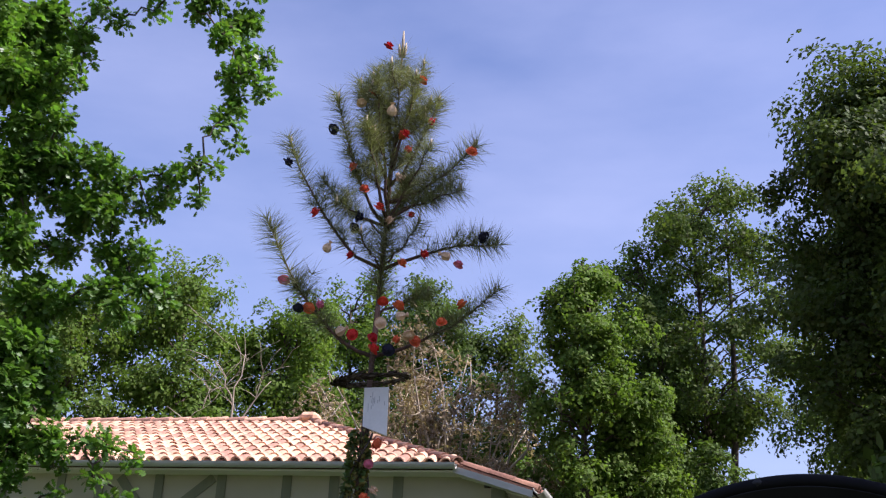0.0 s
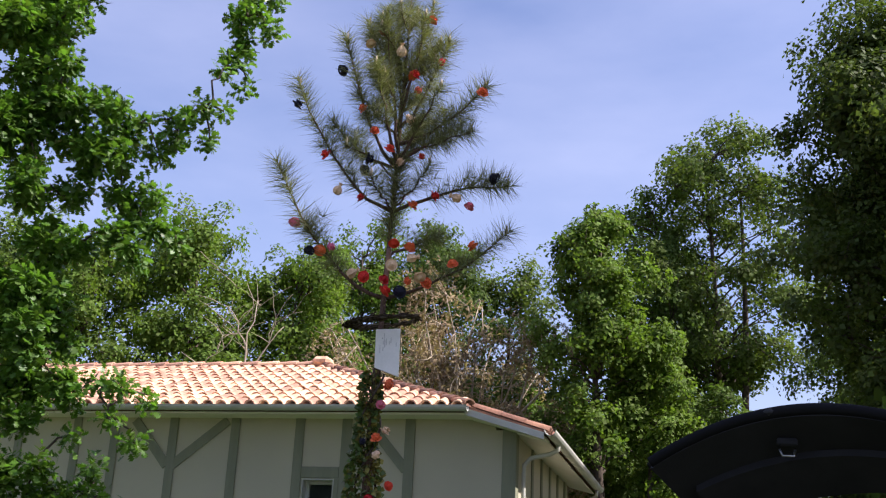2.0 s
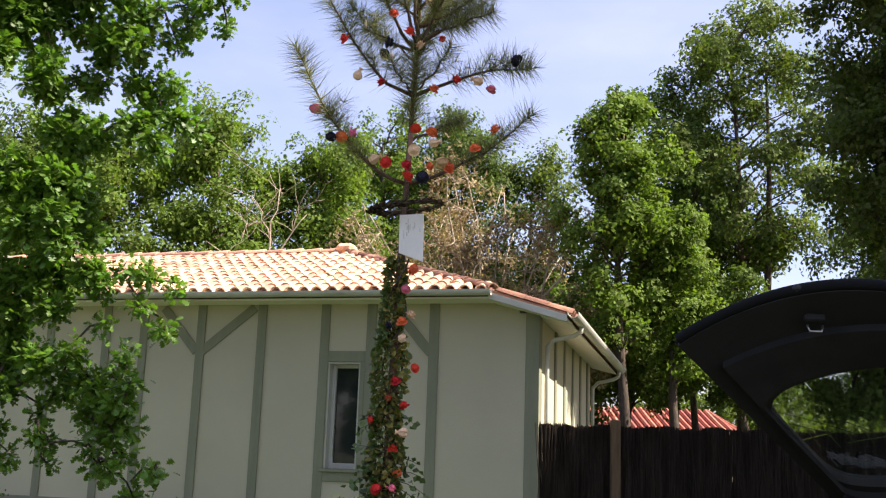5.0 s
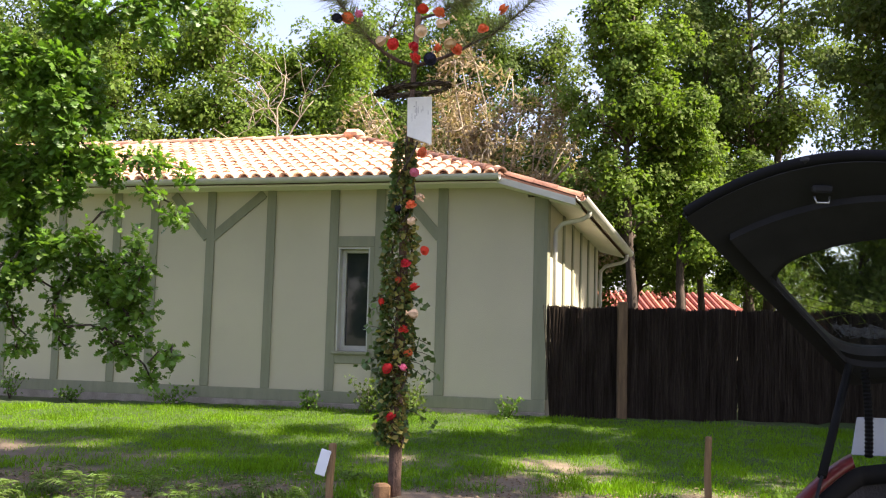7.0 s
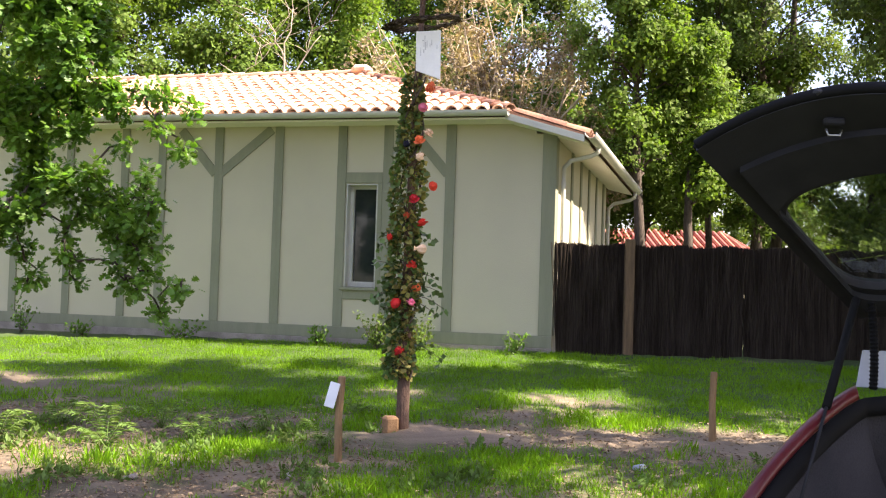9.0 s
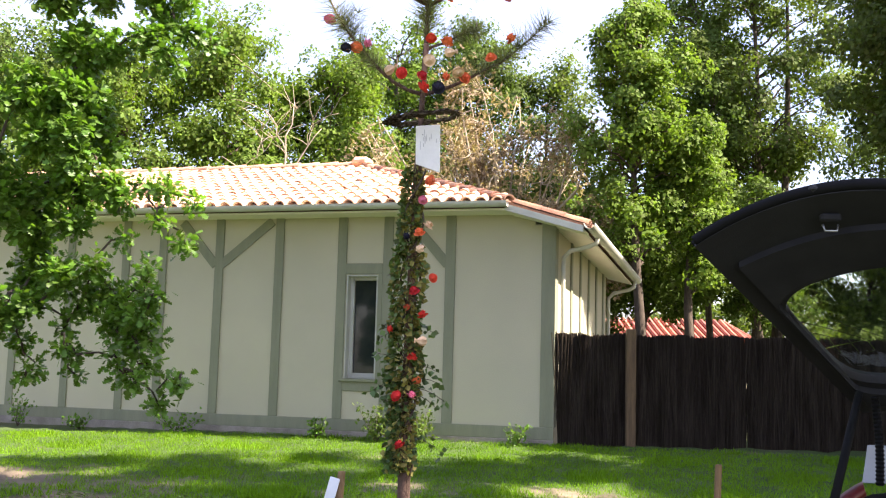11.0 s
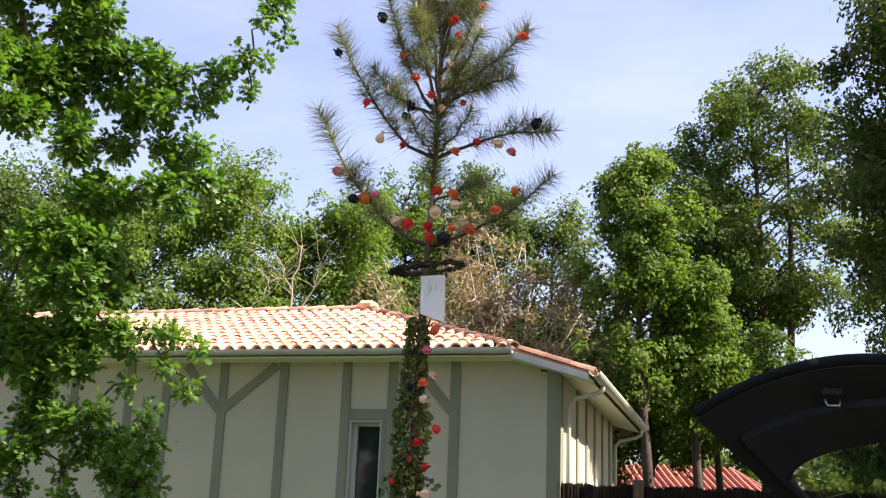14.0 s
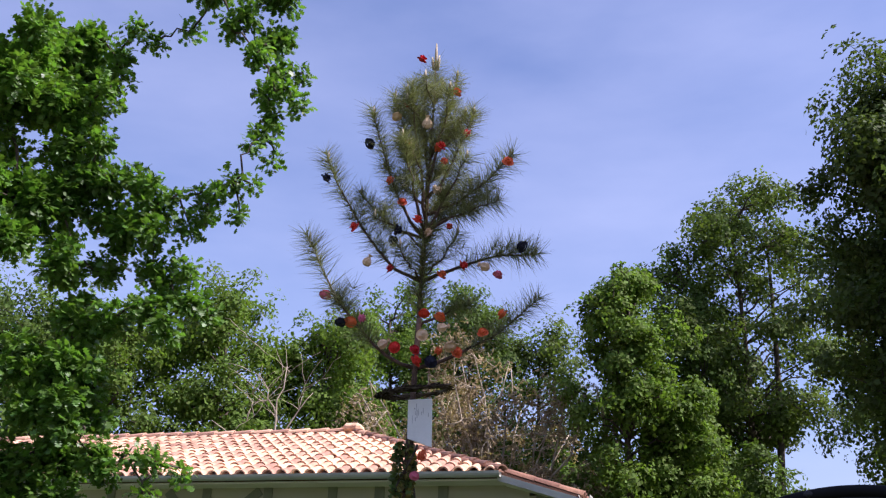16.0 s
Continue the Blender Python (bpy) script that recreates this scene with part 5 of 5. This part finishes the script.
FRESH = "broadleaf tree with fresh light green leaves behind the house"
DEEP_T = "tall broadleaf tree with dark green leaves and open crown"
TREES = [
    (-5.6, 26.0, 9.7, 2.5, 2.3, M_LEAF_A, 5200, 1, FRESH), (-3.2, 26.5, 9.5, 2.5, 2.1, M_LEAF_A, 4600, 2, FRESH),
    (-8.2, 25.0, 9.2, 2.5, 2.4, M_LEAF_A, 5000, 3, FRESH), (-10.8, 25.5, 9.6, 2.5, 2.6, M_LEAF_B, 5000, 4, DEEP_T),
    (-1.7, 31.0, 12.0, 3.0, 2.4, M_LEAF_A, 5000, 5, FRESH), (0.8, 31.0, 11.9, 3.0, 2.2, M_LEAF_B, 4600, 6, DEEP_T),
    (3.0, 31.5, 11.2, 2.0, 2.1, M_LEAF_C, 4200, 7, DEEP_T), (4.1, 22.5, 9.7, 4.0, 1.3, M_LEAF_A, 3300, 8, FRESH, None, "tree", 84, 0.27, False, 1.0, 0.22),
    (5.4, 23.0, 7.2, 3.6, 0.9, M_LEAF_A, 1700, 9, FRESH, None, "tree", 34, 0.26), (6.6, 28.0, 12.4, 3.6, 2.0, M_LEAF_B, 4000, 10, DEEP_T),
]
for a in TREES:
    tree(*a)
tree(8.35, 27.0, 14.0, 7.0, 2.5, M_LEAF_C, 4800, 11, "tall tree with twin stems and open dark green crown", twin=True, blobs=74, clump=0.20, trunk_r=0.17)
tree(4.9, 26.0, 5.6, 3.2, 1.6, M_LEAF_B, 3000, 29, "dark bushy young tree behind the fence", blobs=30)
tree(9.9, 24.6, 4.7, 0.9, 1.4, M_LEAF_C, 2600, 28, "bushy young tree behind the fence", blobs=24)
tree(13.4, 29.0, 13.5, 2.5, 2.3, M_LEAF_B, 5200, 12, DEEP_T)
tree(9.4, 17.0, 12.4, 4.6, 2.8, M_LEAF_D, 13500, 13, "large dark green tree with feathery drooping branches", blobs=110, leaf=0.28, clump=0.2)
tree(7.3, 24.5, 5.9, 3.2, 1.5, M_LEAF_B, 2200, 14, "dark bushy young tree behind the fence", blobs=20)
tree(11.3, 23.5, 6.2, 0.9, 1.7, M_LEAF_C, 2600, 15, "bushy young tree behind the fence", blobs=24)
tree(12.3, 25.0, 8.6, 1.0, 1.5, M_LEAF_A, 3400, 22, FRESH)
tree(3.4, 25.0, 5.4, 3.1, 1.4, M_LEAF_B, 3000, 30, "dark bushy young tree behind the fence", blobs=28)
tree(7.7, 31.0, 8.8, 3.6, 1.7, M_LEAF_C, 1200, 20, DEEP_T, blobs=26)
# trees beside the lawn that throw its dappled shade
tree(6.0, 6.0, 8.4, 3.6, 2.1, M_LEAF_A, 1500, 17, "broadleaf tree beside the lawn", blobs=46, clump=0.13)
tree(8.6, 8.2, 8.2, 3.2, 2.3, M_LEAF_A, 2300, 16, "broadleaf tree beside the lawn", blobs=34, clump=0.15)
tree(4.6, 4.4, 9.2, 5.6, 1.7, M_LEAF_B, 1100, 19, "broadleaf tree beside the lawn", blobs=14, clump=0.24)
tree(7.4, 7.6, 13.5, 8.2, 2.4, M_LEAF_A, 3000, 24, "tall broadleaf tree beside the lawn", blobs=44, clump=0.14)
tree(5.5, 7.0, 10.6, 8.7, 1.7, M_LEAF_B, 1300, 33, "slender broadleaf tree beside the lawn", blobs=30, clump=0.14)
tree(8.1, 9.5, 8.8, 3.6, 1.9, M_LEAF_A, 1500, 25, "tall broadleaf tree beside the lawn", blobs=26, leaf=0.36, clump=0.15)
tree(8.9, 11.9, 7.6, 2.0, 2.1, M_LEAF_B, 4200, 26, "broadleaf tree beside the lawn", blobs=30, leaf=0.6)
tree(11.0, 10.6, 8.8, 2.4, 2.2, M_LEAF_B, 4200, 27, "broadleaf tree beside the lawn", blobs=34, leaf=0.6)
tree(6.2, 0.9, 7.6, 2.8, 2.4, M_LEAF_B, 5200, 18, "broadleaf tree beside the parked car", blobs=30, leaf=0.45)


def build_dry_tree():
    """The half-dead brown tree behind the roof: a tangle of twigs with few leaves."""
    rng = np.random.default_rng(41)
    x0, y0 = 1.1, 23.5
    zg = float(ground_z(x0, y0))
    t = thing("dry_tree", "half-dead tree with tangled brown twigs behind the roof", "tree", (x0, y0, zg))
    wood, cs = [], []
    for _ in range(44):
        bx = rng.uniform(-0.9, 1.0)
        tip = np.array([rng.uniform(-3.2, 3.0), rng.uniform(-1.3, 1.3), rng.uniform(3.8, 7.5)])
        tip[2] -= 0.28 * abs(tip[0])
        main = bend((bx, 0, -0.1), tip, rng.uniform(0.2, 0.7), 9, 0.09, rng)
        wood.append((main, np.linspace(0.055, 0.010, 9)))
        for _ in range(11):
            s = main[rng.integers(4, 9)]
            e = s + unit(1, rng)[0] * rng.uniform(0.4, 1.0) + [0, 0, -0.1]
            br = bend(s, e, rng.uniform(-0.1, 0.15), 6, 0.05, rng)
            wood.append((br, np.linspace(0.016, 0.004, 6)))
            for _ in range(4):
                q = br[rng.integers(2, 6)]
                cs.append(q + rng.normal(0, 0.14, (7, 3)))
    limbs("branchwork", wood, M_PALE, t, "pale tangled twigs")
    c = np.concatenate(cs)
    n = len(c)
    v, f = scatter(c, unit(n, rng), rng.uniform(0, 6.28, n), rng.uniform(0.09, 0.20, n), T_SPRAY[0] * [0.4, 1, 1], T_SPRAY[1])
    put("crown", fast_mesh("crown", v, f, M_DRY), t, "dry brown leaves")


build_dry_tree()


def build_bare_limbs():
    """Pale bare limbs in front of the light green crowns."""
    rng = np.random.default_rng(43)
    t = thing("pale_tree", "small leafless tree with pale forked limbs behind the roof", "tree", (-3.95, 23.4, 0.66))
    w = [(bend((0, 0, -0.1), (0.1, 0, 4.4), 0, 7, 0.03, rng), np.linspace(0.07, 0.05, 7)),
         (bend((0.1, 0, 4.4), (0.3, 0, 6.9), 0, 7, 0.05, rng), np.linspace(0.05, 0.012, 7)),
         (bend((0.1, 0, 4.5), (-1.3, 0, 5.6), 0.1, 6, 0.05, rng), np.linspace(0.04, 0.012, 6)),
         (bend((0.15, 0, 5.1), (0.95, 0, 6.3), 0.1, 6, 0.05, rng), np.linspace(0.035, 0.01, 6)),
         (bend((0.2, 0, 5.6), (-0.35, 0, 6.7), 0.1, 6, 0.05, rng), np.linspace(0.03, 0.01, 6)),
         (bend((0.2, 0, 4.9), (0.8, 0, 5.2), 0.1, 5, 0.04, rng), np.linspace(0.02, 0.008, 5))]
    for _ in range(46):
        p = w[rng.integers(1, len(w) - 1)][0][rng.integers(2, 4)]
        w.append((bend(p, p + np.array([rng.uniform(-0.7, 0.7), rng.uniform(-0.3, 0.3), rng.uniform(0.1, 0.7)]), 0.04, 4, 0.02, rng), np.linspace(0.012, 0.004, 4)))
    limbs("branchwork", [(p, np.asarray(r) * 0.75) for p, r in w], M_PALE, t)


build_bare_limbs()


def build_far_wood():
    rng = np.random.default_rng(51)
    n = 13000
    x = rng.uniform(-34, 40, n)
    top = 5.2 + 1.3 * np.sin(x * 0.55) + 1.0 * np.sin(x * 1.3 + 1) + 0.6 * np.sin(x * 3.1)
    z = 0.6 + (top - 0.6) * rng.random(n) ** 0.9
    c = np.stack([x, 46 + rng.uniform(-3, 3, n), z], 1)
    v, f = scatter(c, unit(n, rng), rng.uniform(0, 6.28, n), rng.uniform(0.55, 1.0, n), *T_FAR)
    tagged(new("far_wood", fast_mesh("far_wood", v, f, M_LEAF_C)), "distant green wood beyond the neighbouring house", "wood", kind="stuff")


build_far_wood()


def build_neighbour():
    """A low red-tiled house beyond the fence."""
    h = thing("neighbour_house", "low house with an orange-red pantile roof beyond the fence", "house", (5.5, 33.5, 0.66), 4)
    part("wall", box(bmesh.new(), (-2.6, 0, 0), (4.5, 4, 1.9)), M_STUCCO, h)
    bm = slab([[(-2.9, -0.4, 1.85), (4.8, -0.4, 1.85), (4.0, 2, 2.75), (-0.2, 2, 2.75)], [(4.8, -0.4, 1.85), (4.8, 4.4, 1.85), (4.0, 2, 2.75)], [(-0.2, 2, 2.75), (4.0, 2, 2.75), (4.8, 4.4, 1.85), (-2.9, 4.4, 1.85)], [(-2.9, 4.4, 1.85), (-2.9, -0.4, 1.85), (-0.2, 2, 2.75)]], 0.08)
    r = part("roof", bm, M_REDTILE, h)
    V, F = [], []
    for k in range(34):
        x = -2.8 + k * 0.225
        x1 = min(max(x, -0.2), 4.0)
        v, f = tube([(x, -0.45, 1.90), ((x + x1) / 2 if abs(x1 - x) > 0.3 else x, 0.8, 2.34), (x1, 1.95, 2.78)], [0.075, 0.075, 0.075], 6)
        F += [tuple(i + len(V) for i in q) for q in f]
        V += v
    tagged(put("tile_field", mesh_from("tile_field", V, F, M_REDTILE), r), kind="stuff")


build_neighbour()


# ---- the parked car with its tailgate up ----
def build_car():
    car = thing("car", "dark red hatchback parked with its tailgate raised", "car", (0, 0, 0))
    A, B = Vector((0.65, 2.75, 1.94)), Vector((0.952, 2.6, 1.978))       # free corner of the tailgate, middle of its lower edge
    C = Vector((1.324, 3.35, 1.497))                        # hinge end of its side edge
    across = (B - A) * 1.0                  # half the gate's width
    down = C - A
    nrm = across.cross(down).normalized()
    if nrm.z > 0:
        nrm = -nrm                          # inner face looks down and back

    def g(u, v, d=0.0):
        """A place on the gate: u across (1 is the middle), v from its free edge to the hinge, d inwards."""
        bow = 0.0867 * (1 - (1 - u) ** 2) * (1 - v)
        return A + across * u + down * v + nrm * d + Vector((0, 0, bow))

    MID_U, MID_V = 1.05, 0.58               # middle of the rear window

    def gate_sheet(u0, u1, v0, v1, d0, d1, half_u, half_v):
        """A curved sheet of the gate with the rounded window opening cut out of it."""
        bm = bmesh.new()
        turns = [2 * math.pi * k / 180 for k in range(180)]
        turns += [math.atan2((v - MID_V) / half_v, (u - MID_U) / half_u) % (2 * math.pi) for u in (u0, u1) for v in (v0, v1)]
        turns.sort()
        top, low = [], []
        for w in turns:
            c, n = math.cos(w), math.sin(w)
            out = min(((u1 if c > 0 else u0) - MID_U) / (half_u * c) if abs(c) > 1e-6 else 9, ((v1 if n > 0 else v0) - MID_V) / (half_v * n) if abs(n) > 1e-6 else 9)
            rim = min((abs(c) ** 5 + abs(n) ** 5) ** -0.2, out * 0.985)
            ray = [rim + (out - rim) * k / 8 for k in range(9)]
            top.append([bm.verts.new(g(MID_U + half_u * c * t, MID_V + half_v * n * t, d0)) for t in ray])
            low.append([bm.verts.new(g(MID_U + half_u * c * t, MID_V + half_v * n * t, d1)) for t in ray])
        for i in range(len(turns)):
            j = (i + 1) % len(turns)
            for k in range(8):
                bm.faces.new((top[i][k], top[j][k], top[j][k + 1], top[i][k + 1]))
                bm.faces.new((low[i][k + 1], low[j][k + 1], low[j][k], low[i][k]))
            bm.faces.new((top[i][0], low[i][0], low[j][0], top[j][0]))
            bm.faces.new((top[i][8], top[j][8], low[j][8], low[i][8]))
        bmesh.ops.recalc_face_normals(bm, faces=bm.faces)
        return bm

    us = [i / 70 for i in range(0, 154)]
    vs = [i / 90 for i in range(0, 91)]
    gate = part("tailgate", gate_sheet(0.0, 2.185, 0.0, 1.0, -0.01, 0.03, 0.93, 0.27), M_BLACK, car, "raised tailgate with black inner lining", smooth=False)
    part("lining", gate_sheet(0.15, 2.1, 0.13, 0.93, 0.031, 0.052, 0.96, 0.30), M_TRIM, gate, "moulded black lining panel")
    bm = bmesh.new()
    rows = [[[bm.verts.new(g(0.09 + i * 0.13, 0.29 + j * 0.059, d)) for j in range(11)] for i in range(15)] for d in (0.0, 0.004)]
    for i in range(14):
        for j in range(10):
            for side in rows:
                bm.faces.new((side[i][j], side[i + 1][j], side[i + 1][j + 1], side[i][j + 1]))
    ring = [(i, 0) for i in range(14)] + [(14, j) for j in range(10)] + [(i, 10) for i in range(14, 0, -1)] + [(0, j) for j in range(10, 0, -1)]
    for (i, j), (k, l) in zip(ring, ring[1:] + ring[:1]):
        bm.faces.new((rows[0][i][j], rows[0][k][l], rows[1][k][l], rows[1][i][j]))
    bmesh.ops.recalc_face_normals(bm, faces=bm.faces)
    gl = part("rear_window", bm, M_GLASS, gate, "tinted rear window")
    gl.visible_shadow = False
    # raised lip round the lining and outer skin
    rim = [g(0.0, v, 0.012) for v in vs]
    v, f = tube(rim, [0.011] * len(rim), 6)
    put("seal", mesh_from("seal", v, f, M_RUBBER, True), gate)
    edge = [g(u, 0.0, 0.012) for u in us]
    v, f = tube(edge, [0.016] * len(edge), 6)
    put("seal", mesh_from("seal", v, f, M_RUBBER, True), gate)
    latch = part("latch", box(bmesh.new(), (-0.026, -0.012, -0.010), (0.026, 0.012, 0.010), 0.005), M_TRIM, gate, "tailgate latch", m=Matrix.Translation(g(0.92, 0.07, 0.045)))
    v, f = tube([Vector((-0.02, 0, -0.018)), Vector((-0.015, -0.004, -0.035)), Vector((0.015, -0.004, -0.035)), Vector((0.02, 0, -0.018))], [0.003] * 4, 6)
    put("striker", mesh_from("striker", v, f, M_STEEL, True), latch)
    # outer lamp bump on the top edge
    part("spoiler", box(bmesh.new(), (-0.05, -0.015, -0.012), (0.05, 0.015, 0.012), 0.01), M_BLACK, gate, m=Matrix.Translation(g(1.0, 0.0, -0.012) - Vector((0, 0, 0.022))))

    # gas strut, from the gate to the body
    S0, S1 = Vector((1.238, 3.15, 1.534)), Vector((0.943, 2.75, 0.993))
    mid = S0.lerp(S1, 0.56)
    v, f = tube([S0, mid], [0.0125, 0.0125], 10)
    st = put("strut", mesh_from("strut", v, f, M_RUBBER, True), car, "black gas strut")
    v, f = tube([mid, S1], [0.005, 0.005], 8)
    put("rod", mesh_from("rod", v, f, M_TRIM, True), st)
    # corrugated cable sleeve
    K0, K1 = Vector((1.284, 3.15, 1.527)), Vector((1.273, 3.1, 1.269))
    pts = [K0.lerp(K1, u) + Vector((0.006 * math.sin(u * 3), 0, 0)) for u in np.linspace(0, 1, 45)]
    v, f = tube(pts, [0.014 if i % 2 else 0.010 for i in range(45)], 9)
    put("cable_sleeve", mesh_from("cable_sleeve", v, f, M_RUBBER, False), car, "corrugated black cable sleeve")
    # rear quarter: red wing, dark opening frame, grey boot lining
    Q0, Q1 = Vector((0.769, 2.7, 1.019)), Vector((1.17, 3, 1.292))
    fwd = Vector((0.35, 0.94, 0))
    curve = [Q0 + Vector((-0.12, -0.05, -0.62)), Q0 + Vector((-0.11, -0.04, -0.35)), Q0 + Vector((-0.07, -0.02, -0.13)), Q0, Q0.lerp(Q1, 0.3) + Vector((-0.012, 0, 0.012)), Q0.lerp(Q1, 0.65) + Vector((-0.014, 0, 0.014)), Q1, Q1 + Vector((0.09, 0.03, 0.008)), Q1 + Vector((0.26, 0.06, 0.022))]

    # smooth the edge line into an even run of short steps
    for _ in range(3):
        fine_ = [curve[0]]
        for p, q in zip(curve[:-1], curve[1:]):
            fine_ += [p.lerp(q, 0.25), p.lerp(q, 0.75)]
        curve = fine_ + [curve[-1]]
    wing = len(curve) * 3 // 4

    def band(rows, material, name, label, upto=None):
        """A moulded strip that follows the wing's edge; rows are (inwards, forwards) offsets."""
        bm = bmesh.new()
        lines = []
        for w, d in rows:
            line = []
            for i, p in enumerate(curve[:upto]):
                t = (curve[min(i + 1, len(curve) - 1)] - curve[max(i - 1, 0)]).normalized()
                n = Vector((t.z, 0, -t.x)).normalized()
                line.append(bm.verts.new(p + n * w + fwd * d))
            lines.append(line)
        for p, q in zip(lines[:-1], lines[1:]):
            for i in range(len(p) - 1):
                bm.faces.new((p[i], p[i + 1], q[i + 1], q[i]))
        bmesh.ops.recalc_face_normals(bm, faces=bm.faces)
        return part(name, bm, material, car, label, smooth=True)

    band([(0.75, 2.6), (0.35, 1.2), (0.08, 0.3), (0.006, 0.06), (0.010, 0.012), (0.024, -0.002), (0.040, 0.0), (0.045, 0.02)], M_CARRED, "body_side", "glossy dark red rear wing", wing)
    band([(0.045, 0.018), (0.055, 0.004), (0.08, 0.002), (0.10, 0.012), (0.105, 0.05)], M_RUBBER, "boot_frame", "black rubber boot seal")
    band([(0.104, 0.048), (0.14, 0.06), (0.22, 0.10), (0.36, 0.22), (0.55, 0.40)], M_LINING, "boot_lining", "dark grey boot lining")
    # far parts of the body and wheels, out of sight beside the view
    turn = Matrix((Vector((0.94, -0.35, 0)), fwd, Vector((0, 0, 1)))).transposed().to_4x4()
    base = Matrix.Translation((Q0.x, Q0.y, 0)) @ turn
    part("body_far_side", box(bmesh.new(), (1.25, 0.0, 0.35), (1.35, 2.6, 0.95), 0.04), M_CARRED, car, m=base)
    part("floor", box(bmesh.new(), (0.10, 0.1, 0.35), (1.2, 2.6, 0.45), 0.02), M_BLACK, car, m=base)
    roof_z = C.z - 0.02
    bm = box(bmesh.new(), (0.78, 0.55, roof_z - 0.05), (1.34, 1.9, roof_z), 0.03)
    part("car_roof", bm, M_CARRED, car, "dark red car roof", m=base)
    part("bonnet", box(bmesh.new(), (0.82, 2.55, 0.80), (1.34, 3.45, 0.92), 0.05), M_CARRED, car, m=base)
    wind = box(bmesh.new(), (0.80, -0.004, 0), (1.32, 0.004, 0.85), 0.002)
    part("windscreen", wind, M_GLASS, car, m=base @ pose(0, 2.58, 0.90, 0, 0, 0) @ Matrix.Rotation(math.radians(50), 4, "X"))
    for y in (0.62, 1.35):
        part("pillar", box(bmesh.new(), (1.29, y, 0.93), (1.345, y + 0.09, roof_z - 0.03), 0.01), M_CARRED, car, m=base)
    for y in (0.75, 2.3):
        for x in (0.16, 1.2):
            bm = bmesh.new()
            bmesh.ops.create_cone(bm, cap_ends=True, segments=24, radius1=0.29, radius2=0.29, depth=0.18)
            bmesh.ops.bevel(bm, geom=[e for e in bm.edges if len(e.link_faces) == 2 and e.calc_face_angle(0) > 1], offset=0.03, segments=2, affect="EDGES")
            p = base @ Vector((x, y, 0))
            w = part("wheel", bm, M_BLACK, car, "black tyre", m=base @ pose(x, y, float(ground_z(p.x, p.y)) + 0.29, 0, 90, 0))
            bm = bmesh.new()
            bmesh.ops.create_cone(bm, cap_ends=True, segments=20, radius1=0.18, radius2=0.15, depth=0.19)
            part("rim", bm, M_STEEL, w)
    # white card on the parcel shelf
    card = thing("card", "white card sheet standing in the open car boot", "card", (1.255, 3.25, 1.262), -12)
    bm = box(bmesh.new(), (-0.005, -0.004, 0), (0.14, 0.004, 0.115), 0.002)
    for v in bm.verts:
        v.co.x += 0.03 + 0.15 * v.co.z
    part("sheet", bm, M_CARD, card)


build_car()

build_tiles()
